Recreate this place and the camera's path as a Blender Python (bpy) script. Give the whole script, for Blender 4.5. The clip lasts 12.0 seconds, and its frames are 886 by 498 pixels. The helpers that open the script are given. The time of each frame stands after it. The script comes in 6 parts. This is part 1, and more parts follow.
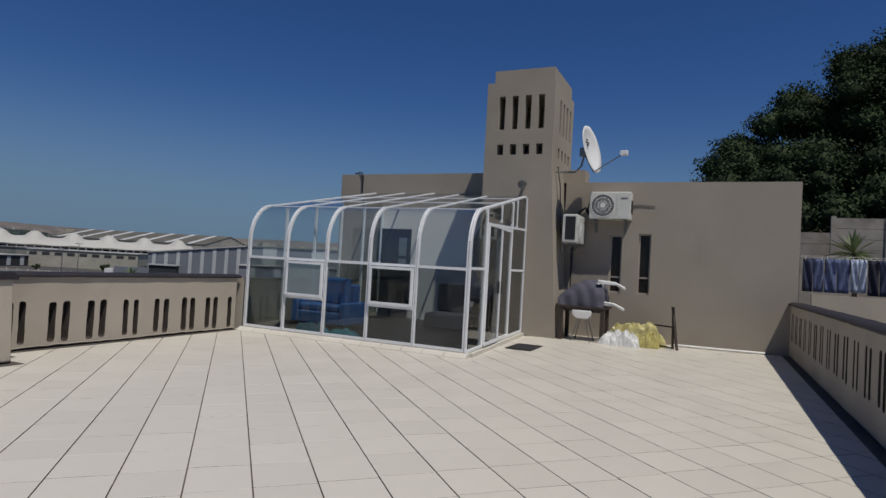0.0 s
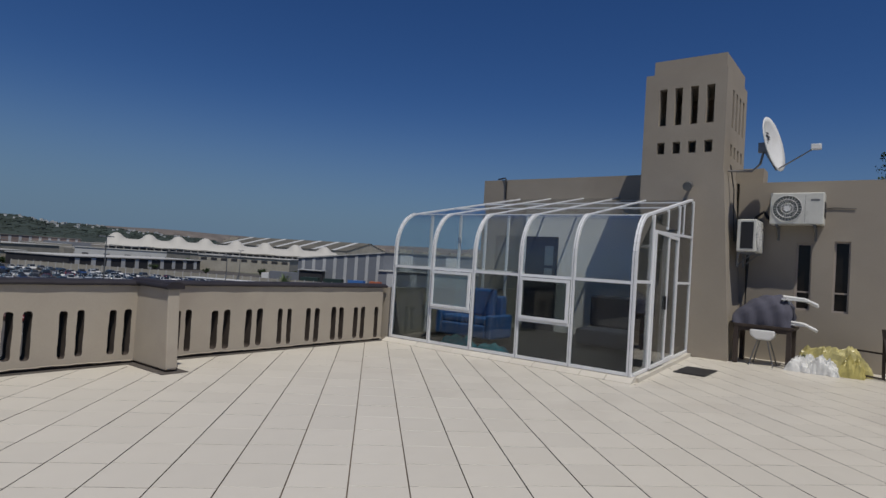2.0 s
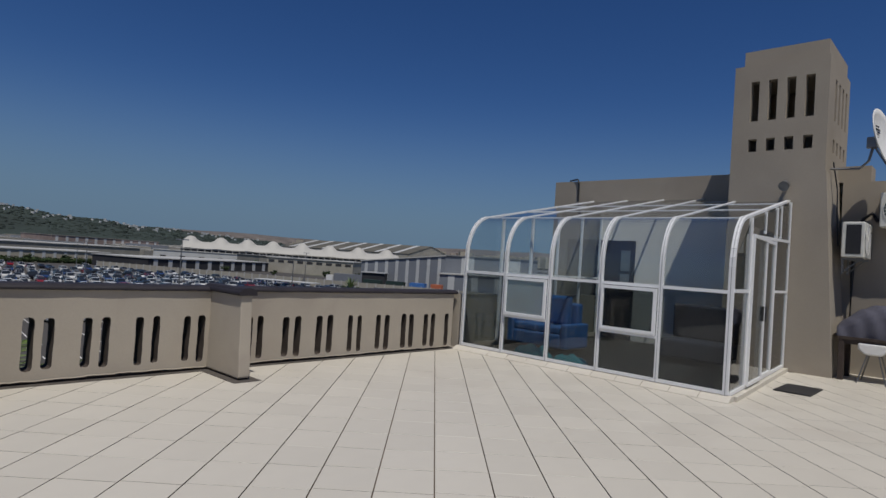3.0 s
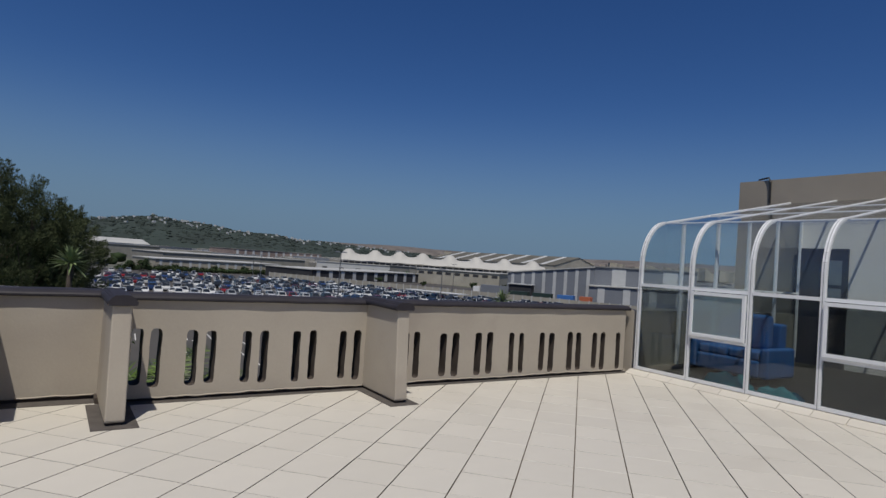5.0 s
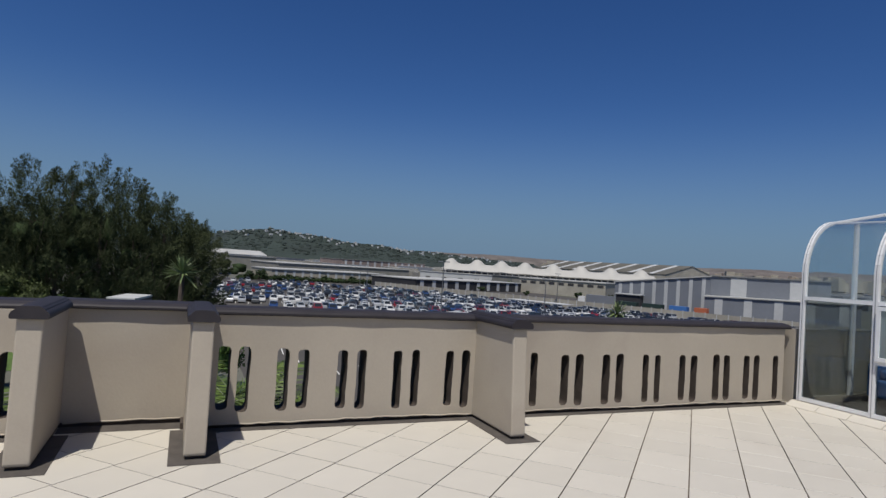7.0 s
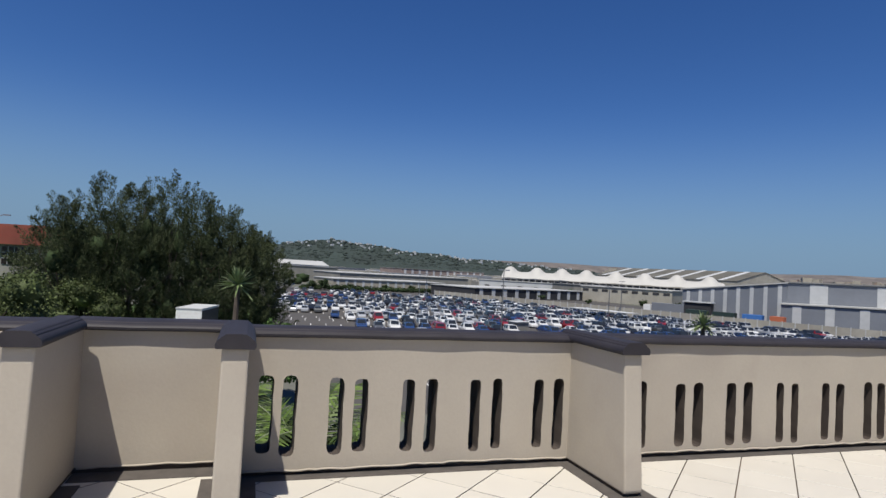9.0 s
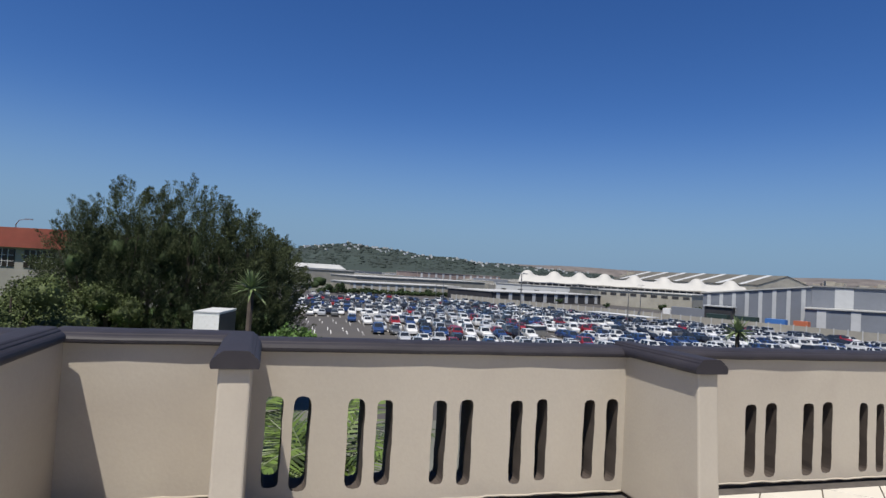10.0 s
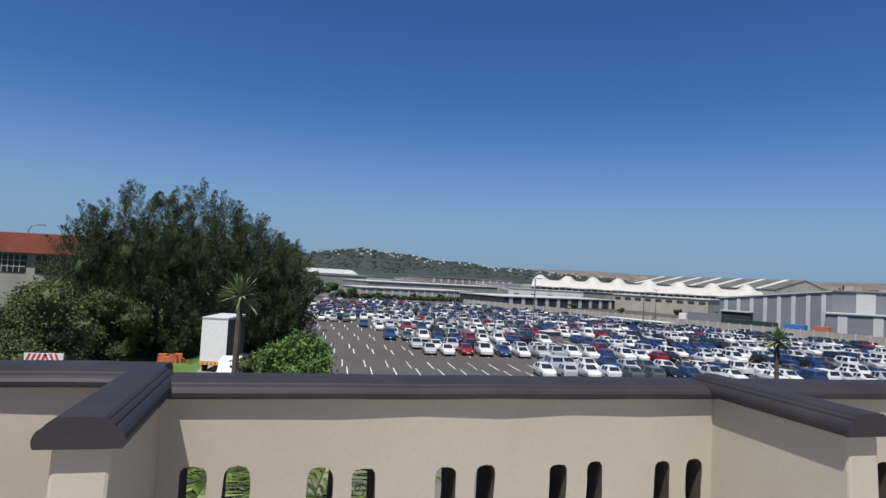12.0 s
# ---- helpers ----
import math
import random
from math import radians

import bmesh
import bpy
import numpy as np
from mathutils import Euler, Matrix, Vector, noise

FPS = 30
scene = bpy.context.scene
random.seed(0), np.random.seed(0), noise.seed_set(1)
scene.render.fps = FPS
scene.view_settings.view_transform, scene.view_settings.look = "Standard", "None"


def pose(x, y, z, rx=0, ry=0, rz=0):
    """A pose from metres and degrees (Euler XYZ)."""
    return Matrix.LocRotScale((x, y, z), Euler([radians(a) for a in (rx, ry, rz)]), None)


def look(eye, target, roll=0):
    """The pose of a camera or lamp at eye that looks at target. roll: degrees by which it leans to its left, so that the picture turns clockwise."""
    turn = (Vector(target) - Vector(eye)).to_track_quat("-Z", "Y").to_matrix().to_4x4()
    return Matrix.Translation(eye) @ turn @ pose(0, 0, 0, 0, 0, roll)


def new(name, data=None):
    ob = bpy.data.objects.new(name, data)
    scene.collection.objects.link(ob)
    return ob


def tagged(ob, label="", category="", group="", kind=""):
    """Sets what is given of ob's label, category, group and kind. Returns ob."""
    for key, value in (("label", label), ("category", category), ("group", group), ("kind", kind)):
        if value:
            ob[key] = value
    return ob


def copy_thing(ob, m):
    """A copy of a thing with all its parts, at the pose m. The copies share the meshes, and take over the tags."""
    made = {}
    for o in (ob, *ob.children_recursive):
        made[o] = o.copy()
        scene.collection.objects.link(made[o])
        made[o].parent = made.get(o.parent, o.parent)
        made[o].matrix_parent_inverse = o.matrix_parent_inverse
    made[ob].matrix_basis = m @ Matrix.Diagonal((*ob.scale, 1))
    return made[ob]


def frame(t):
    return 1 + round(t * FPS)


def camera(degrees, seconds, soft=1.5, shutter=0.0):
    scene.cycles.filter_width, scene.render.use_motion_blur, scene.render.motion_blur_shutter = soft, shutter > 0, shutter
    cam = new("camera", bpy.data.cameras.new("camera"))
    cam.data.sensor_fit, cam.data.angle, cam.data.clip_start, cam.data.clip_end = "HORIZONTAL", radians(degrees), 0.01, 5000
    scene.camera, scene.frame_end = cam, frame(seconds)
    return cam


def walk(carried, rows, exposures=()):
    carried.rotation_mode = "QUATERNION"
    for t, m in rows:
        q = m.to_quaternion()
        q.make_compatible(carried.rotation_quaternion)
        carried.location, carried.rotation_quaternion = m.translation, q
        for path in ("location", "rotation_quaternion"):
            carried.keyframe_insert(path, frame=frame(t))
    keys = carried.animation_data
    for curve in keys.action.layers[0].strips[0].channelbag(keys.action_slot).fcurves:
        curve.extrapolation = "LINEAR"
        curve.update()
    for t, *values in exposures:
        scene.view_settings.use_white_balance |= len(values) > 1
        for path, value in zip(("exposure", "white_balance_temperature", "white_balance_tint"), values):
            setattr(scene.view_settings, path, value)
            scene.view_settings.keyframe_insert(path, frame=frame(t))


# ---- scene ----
cam = camera(73.2, 12.0)
PATH = [
    (0, (8.097, -8.865, 1.45), (7.273, -7.042, 1.503), 3.3),
    (0.5, (7.921, -8.799, 1.456), (7.017, -7.017, 1.509), 3.4),
    (1, (7.753, -8.667, 1.459), (6.744, -6.941, 1.514), 3.5),
    (1.5, (7.634, -8.498, 1.485), (6.518, -6.839, 1.537), 3.6),
    (2, (7.473, -8.403, 1.502), (6.269, -6.806, 1.55), 3.7),
    (2.5, (7.259, -8.31, 1.524), (5.974, -6.778, 1.57), 3.8),
    (3, (7.054, -8.213, 1.536), (5.694, -6.746, 1.58), 3.9),
    (5, (6.218, -7.81, 1.518), (4.544, -6.715, 1.567), 3.9),
    (5.5, (5.999, -7.733, 1.513), (4.276, -6.72, 1.564), 3.8),
    (6, (5.768, -7.63, 1.509), (4.0, -6.695, 1.562), 3.8),
    (6.5, (5.529, -7.515, 1.511), (3.722, -6.66, 1.566), 3.7),
    (7, (5.321, -7.45, 1.509), (3.487, -6.657, 1.567), 3.7),
    (9, (4.259, -7.227, 1.502), (2.355, -6.618, 1.577), 3.2),
    (9.5, (3.907, -7.207, 1.504), (1.995, -6.629, 1.584), 3.2),
    (10, (3.616, -7.156, 1.492), (1.697, -6.6, 1.576), 3.2),
    (10.5, (3.326, -7.051, 1.503), (1.403, -6.512, 1.592), 3.0),
    (11, (3.05, -6.954, 1.502), (1.123, -6.423, 1.594), 3.0),
    (11.5, (2.722, -6.872, 1.502), (0.793, -6.35, 1.597), 3.0),
    (12, (2.428, -6.782, 1.498), (0.499, -6.267, 1.596), 3.1),
]
walk(cam, [(t, look(eye, target, roll)) for t, eye, target, roll in PATH],
     exposures=((0.0, -0.08), (2.5, -0.18), (5.5, 0.05), (7.0, 0.2), (9.0, 0.6), (10.0, 0.74), (12.0, 0.8)))

# ---------- world, sun ----------
world = bpy.data.worlds.new("sky")
scene.world = world
world.use_nodes = True
wn = world.node_tree.nodes
sky = wn.new("ShaderNodeTexSky")
sky.sky_type = "NISHITA"
sky.sun_disc = False
SUN_TO = Vector((0.38, -0.265, 1.0)).normalized()
sky.sun_elevation = math.asin(SUN_TO.z)
sky.sun_rotation = math.atan2(SUN_TO.x, SUN_TO.y)
sky.altitude = 0
sky.air_density = 0.9
sky.dust_density = 0.15
sky.ozone_density = 7.0
wn["Background"].inputs["Strength"].default_value = 0.058
deep = wn.new("ShaderNodeHueSaturation")
deep.inputs["Saturation"].default_value = 1.2
deep.inputs["Hue"].default_value = 0.511
world.node_tree.links.new(sky.outputs[0], deep.inputs["Color"])
# pale haze low on the horizon, the same all round
wtc = wn.new("ShaderNodeTexCoord")
wsep = wn.new("ShaderNodeSeparateXYZ")
world.node_tree.links.new(wtc.outputs["Generated"], wsep.inputs[0])
wr = wn.new("ShaderNodeMapRange")
wr.interpolation_type = "SMOOTHERSTEP"
for k_, v_ in (("From Min", -0.05), ("From Max", 0.30), ("To Min", 1.0), ("To Max", 0.0)):
    wr.inputs[k_].default_value = v_
world.node_tree.links.new(wsep.outputs["Z"], wr.inputs["Value"])
haze = wn.new("ShaderNodeMix")
haze.data_type = "RGBA"
haze.inputs[7].default_value = (1.95, 3.25, 4.9, 1)
world.node_tree.links.new(wr.outputs[0], haze.inputs[0])
world.node_tree.links.new(deep.outputs[0], haze.inputs[6])
world.node_tree.links.new(haze.outputs[2], wn["Background"].inputs["Color"])
sun_data = bpy.data.lights.new("sun", "SUN")
sun_data.energy = 3.6
sun_data.angle = radians(0.53)
sun_data.color = (1.0, 0.95, 0.87)
sun = new("sun", sun_data)
sun.matrix_world = look(SUN_TO * 60, (0, 0, 0))

# ---------- materials ----------
def mat(name, color, rough=0.7, metal=0.0, noise_amt=0.12, scale=3.0, fine=60.0, bump=0.1, bump_dist=0.003, spec=0.5,
        stain=None, stain_amt=0.0, stain_scale=0.8, per_object=0.0, per_island=0.0):
    m = bpy.data.materials.new(name)
    m.use_nodes = True
    nt = m.node_tree
    N, L = nt.nodes, nt.links
    b = N["Principled BSDF"]
    b.inputs["Roughness"].default_value = rough
    b.inputs["Metallic"].default_value = metal
    b.inputs["Specular IOR Level"].default_value = spec
    tc = N.new("ShaderNodeTexCoord")
    coarse = N.new("ShaderNodeTexNoise")
    coarse.inputs["Scale"].default_value = scale
    coarse.inputs["Detail"].default_value = 5
    L.new(tc.outputs["Object"], coarse.inputs["Vector"])
    grain = N.new("ShaderNodeTexNoise")
    grain.inputs["Scale"].default_value = fine
    grain.inputs["Detail"].default_value = 3
    L.new(tc.outputs["Object"], grain.inputs["Vector"])
    mix = N.new("ShaderNodeMath")
    mix.operation = "MULTIPLY_ADD"
    L.new(grain.outputs["Fac"], mix.inputs[0])
    mix.inputs[1].default_value = 0.4
    L.new(coarse.outputs["Fac"], mix.inputs[2])
    ramp = N.new("ShaderNodeMapRange")
    ramp.inputs["From Min"].default_value = 0.4
    ramp.inputs["From Max"].default_value = 1.0
    ramp.inputs["To Min"].default_value = 1 - noise_amt
    ramp.inputs["To Max"].default_value = 1 + noise_amt
    L.new(mix.outputs[0], ramp.inputs["Value"])
    fac = ramp.outputs[0]
    if per_object or per_island:
        src = N.new("ShaderNodeObjectInfo").outputs["Random"] if per_object else N.new("ShaderNodeNewGeometry").outputs["Random Per Island"]
        r2 = N.new("ShaderNodeMapRange")
        amt = per_object or per_island
        r2.inputs["To Min"].default_value = 1 - amt
        r2.inputs["To Max"].default_value = 1 + amt
        L.new(src, r2.inputs["Value"])
        mm = N.new("ShaderNodeMath")
        mm.operation = "MULTIPLY"
        L.new(fac, mm.inputs[0])
        L.new(r2.outputs[0], mm.inputs[1])
        fac = mm.outputs[0]
    vm = N.new("ShaderNodeVectorMath")
    vm.operation = "SCALE"
    vm.inputs[0].default_value = color
    L.new(fac, vm.inputs["Scale"])
    out = vm.outputs[0]
    if stain:
        st = N.new("ShaderNodeTexNoise")
        st.inputs["Scale"].default_value = stain_scale
        st.inputs["Detail"].default_value = 6
        st.inputs["Distortion"].default_value = 0.6
        L.new(tc.outputs["Object"], st.inputs["Vector"])
        sr = N.new("ShaderNodeMapRange")
        sr.inputs["From Min"].default_value = 0.52
        sr.inputs["From Max"].default_value = 0.7
        sr.inputs["To Max"].default_value = stain_amt
        L.new(st.outputs["Fac"], sr.inputs["Value"])
        mx = N.new("ShaderNodeMix")
        mx.data_type = "RGBA"
        L.new(sr.outputs[0], mx.inputs["Factor"])
        L.new(out, mx.inputs["A"])
        mx.inputs["B"].default_value = (*stain, 1)
        out = mx.outputs["Result"]
    L.new(out, b.inputs["Base Color"])
    if bump:
        bp = N.new("ShaderNodeBump")
        bp.inputs["Strength"].default_value = bump
        bp.inputs["Distance"].default_value = bump_dist
        L.new(mix.outputs[0], bp.inputs["Height"])
        L.new(bp.outputs[0], b.inputs["Normal"])
    return m


def glass_mat(name, tint, rough=0.02, haze=0.0):
    m = bpy.data.materials.new(name)
    m.use_nodes = True
    N, L = m.node_tree.nodes, m.node_tree.links
    N.remove(N["Principled BSDF"])
    tr = N.new("ShaderNodeBsdfTransparent")
    tr.inputs["Color"].default_value = (*tint, 1)
    gl = N.new("ShaderNodeBsdfGlossy")
    gl.inputs["Roughness"].default_value = rough
    lw = N.new("ShaderNodeLayerWeight")
    lw.inputs["Blend"].default_value = 0.5
    pw = N.new("ShaderNodeMath")
    pw.operation = "POWER"
    L.new(lw.outputs["Facing"], pw.inputs[0])
    pw.inputs[1].default_value = 4.0
    fr = N.new("ShaderNodeMath")
    fr.operation = "MULTIPLY_ADD"
    L.new(pw.outputs[0], fr.inputs[0])
    fr.inputs[1].default_value = 0.8
    fr.inputs[2].default_value = 0.045
    mx = N.new("ShaderNodeMixShader")
    L.new(fr.outputs[0], mx.inputs["Fac"])
    df = N.new("ShaderNodeBsdfDiffuse")
    df.inputs["Color"].default_value = (0.75, 0.8, 0.82, 1)
    dirt = N.new("ShaderNodeMixShader")
    dirt.inputs["Fac"].default_value = haze
    L.new(tr.outputs[0], dirt.inputs[1])
    L.new(df.outputs[0], dirt.inputs[2])
    L.new(dirt.outputs[0], mx.inputs[1])
    L.new(gl.outputs[0], mx.inputs[2])
    L.new(mx.outputs[0], N["Material Output"].inputs["Surface"])
    return m


M_PLASTER = mat("plaster", (0.395, 0.352, 0.290), 0.9, noise_amt=0.07, scale=1.3, fine=45, bump=0.35, bump_dist=0.006, spec=0.2, stain=(0.31, 0.265, 0.22), stain_amt=0.45, stain_scale=0.9)
M_PLASTER_FAR = mat("weathered_plaster", (0.325, 0.288, 0.238), 0.92, noise_amt=0.09, scale=0.8, fine=40, bump=0.3, bump_dist=0.006, spec=0.2, stain=(0.26, 0.225, 0.19), stain_amt=0.5, stain_scale=0.6)
# colours in the shade of slots and plaster gaps; also dark tile joints
M_DARK_RECESS = mat("recess_shade_and_joint", (0.055, 0.042, 0.034), 0.9, bump=0.2)
M_CAP = mat("coping_paint", (0.022, 0.019, 0.023), 0.62, noise_amt=0.25, scale=4, fine=50, bump=0.4, bump_dist=0.004, spec=0.4, stain=(0.045, 0.04, 0.042), stain_amt=0.4, stain_scale=3)
M_TILE = mat("glazed_tile", (0.555, 0.522, 0.455), 0.42, noise_amt=0.035, scale=2.2, fine=90, bump=0.03, spec=0.35, per_object=0.035, stain=(0.47, 0.43, 0.37), stain_amt=0.4, stain_scale=1.1)
M_TILE2 = mat("glazed_tile_far", (0.555, 0.522, 0.455), 0.42, noise_amt=0.035, scale=2.2, fine=90, bump=0.03, spec=0.35, per_island=0.035, stain=(0.47, 0.43, 0.37), stain_amt=0.4, stain_scale=1.1)
M_GROUT = mat("grout", (0.10, 0.075, 0.055), 0.95, noise_amt=0.3, scale=6, bump=0.3)
M_FOOT_DARK = mat("dark_foot_floor", (0.075, 0.065, 0.057), 0.95, noise_amt=0.3, scale=8, bump=0.5)
M_ALU = mat("white_powdercoat", (0.74, 0.75, 0.76), 0.38, noise_amt=0.04, bump=0.03, spec=0.5)
M_BEAD = mat("grey_seal", (0.25, 0.26, 0.27), 0.6, noise_amt=0.1, bump=0)
M_GLASS = glass_mat("tinted_glass", (0.66, 0.69, 0.69), 0.02, 0.003)
M_FROST = glass_mat("frosted_glass", (0.50, 0.70, 0.71), 0.3, 0.22)
M_GLASS_ROOF = glass_mat("roof_glass", (0.955, 0.98, 0.985), 0.03, 0.012)
M_PANE_DARK = mat("dark_window", (0.018, 0.015, 0.013), 0.12, noise_amt=0.3, bump=0, spec=0.3)
M_WHITE = mat("white_plastic", (0.72, 0.72, 0.70), 0.45, noise_amt=0.06, bump=0.05, stain=(0.5, 0.47, 0.42), stain_amt=0.3, stain_scale=4)
M_BLACK = mat("black_plastic", (0.018, 0.018, 0.02), 0.5, noise_amt=0.2)
M_STEEL = mat("dull_steel", (0.22, 0.22, 0.22), 0.45, 0.8, noise_amt=0.2)
M_DWOOD = mat("weathered_dark_wood", (0.045, 0.032, 0.026), 0.75, noise_amt=0.35, scale=8, bump=0.4)
M_ASPHALT = mat("asphalt", (0.062, 0.057, 0.052), 0.92, noise_amt=0.18, scale=0.06, fine=2.0, bump=0, stain=(0.080, 0.073, 0.066), stain_amt=0.6, stain_scale=0.07)
M_GROUND = mat("far_land", (0.11, 0.11, 0.09), 0.95, noise_amt=0.35, scale=0.012, fine=0.2, bump=0, stain=(0.07, 0.085, 0.045), stain_amt=0.8, stain_scale=0.006)
M_GRASS = mat("lawn", (0.075, 0.13, 0.028), 0.95, noise_amt=0.3, scale=0.5, fine=12, bump=0.3, bump_dist=0.03)
M_LINE = mat("road_paint", (0.70, 0.69, 0.66), 0.8, noise_amt=0.25, scale=3, bump=0)

# ---------- mesh helpers ----------
def box(bm, a, b):
    """An axis box between two corners."""
    x0, y0, z0 = (min(p, q) for p, q in zip(a, b))
    x1, y1, z1 = (max(p, q) for p, q in zip(a, b))
    v = [bm.verts.new(p) for p in ((x0, y0, z0), (x1, y0, z0), (x1, y1, z0), (x0, y1, z0), (x0, y0, z1), (x1, y0, z1), (x1, y1, z1), (x0, y1, z1))]
    return [bm.faces.new([v[i] for i in f]) for f in ((0, 3, 2, 1), (4, 5, 6, 7), (0, 1, 5, 4), (1, 2, 6, 5), (2, 3, 7, 6), (3, 0, 4, 7))]


def beam(bm, a, b, w, h=None, up=(0, 0, 1)):
    """A bar of section w by h from a to b."""
    h = h or w
    a, b = Vector(a), Vector(b)
    d = (b - a).normalized()
    s = d.cross(Vector(up))
    if s.length < 1e-4:
        s = d.cross(Vector((1, 0, 0)))
    s.normalize()
    u = s.cross(d)
    v = [bm.verts.new(p + s * i * w / 2 + u * j * h / 2) for p in (a, b) for i, j in ((-1, -1), (1, -1), (1, 1), (-1, 1))]
    for f in ((3, 2, 1, 0), (4, 5, 6, 7), (0, 1, 5, 4), (1, 2, 6, 5), (2, 3, 7, 6), (3, 0, 4, 7)):
        bm.faces.new([v[i] for i in f])


def tube(bm, pts, r, n=8, r_end=None):
    """A round tube through points."""
    pts = [Vector(p) for p in pts]
    rings = []
    for i, p in enumerate(pts):
        d = (pts[min(i + 1, len(pts) - 1)] - pts[max(i - 1, 0)]).normalized()
        s = d.cross(Vector((0, 0, 1)))
        if s.length < 1e-3:
            s = d.cross(Vector((1, 0, 0)))
        s.normalize()
        u = s.cross(d)
        rr = r if r_end is None else r + (r_end - r) * i / (len(pts) - 1)
        rings.append([bm.verts.new(p + (s * math.cos(k * math.tau / n) + u * math.sin(k * math.tau / n)) * rr) for k in range(n)])
    for a, b in zip(rings, rings[1:]):
        for k in range(n):
            bm.faces.new([a[k], a[(k + 1) % n], b[(k + 1) % n], b[k]])
    bm.faces.new(rings[0][::-1])
    bm.faces.new(rings[-1])


def prism(bm, outline, depth_vec):
    """A closed outline (3D points, in one plane) pushed along a vector."""
    d = Vector(depth_vec)
    a = [bm.verts.new(p) for p in outline]
    b = [bm.verts.new(Vector(p) + d) for p in outline]
    n = len(a)
    bm.faces.new(a[::-1])
    bm.faces.new(b)
    for i in range(n):
        bm.faces.new([a[i], a[(i + 1) % n], b[(i + 1) % n], b[i]])


def finish(name, bm, material, smooth=False):
    bmesh.ops.recalc_face_normals(bm, faces=bm.faces)
    me = bpy.data.meshes.new(name)
    bm.to_mesh(me)
    bm.free()
    for m in material if isinstance(material, (list, tuple)) else [material]:
        me.materials.append(m)
    if smooth:
        for p in me.polygons:
            p.use_smooth = True
    return me


def bevel(ob, w, seg=2):
    m = ob.modifiers.new("bevel", "BEVEL")
    m.width, m.segments, m.limit_method = w, seg, "ANGLE"
    return ob


def thing(name, label, category, place=(0, 0, 0), rz=0.0, group=""):
    ob = new(name)
    ob.matrix_basis = pose(*place, 0, 0, rz)
    return tagged(ob, label, category, group)


def part(name, bm, material, parent, label="", smooth=False):
    ob = new(name, finish(name, bm, material, smooth))
    ob.parent = parent
    return tagged(ob, label)


def solid(name, bm, material, label, category="", kind="", smooth=False, group=""):
    return tagged(new(name, finish(name, bm, material, smooth)), label, category, group, kind)


def structure(name, bm, material, label="", smooth=False):
    return solid(name, bm, material, label, kind="structure", smooth=smooth)


def slab(x0, y0, z0, x1, y1, z1):
    bm = bmesh.new()
    box(bm, (x0, y0, z0), (x1, y1, z1))
    return bm


# ---------- terrace floor base, house walls ----------
G = -9.0          # street level
XE, YS, YN = 9.58, -15.0, 5.05
structure("floor", slab(-0.42, YS, -0.45, XE + 0.25, YN + 0.3, -0.012), M_GROUT, "terrace floor of pale tiles over a concrete deck")


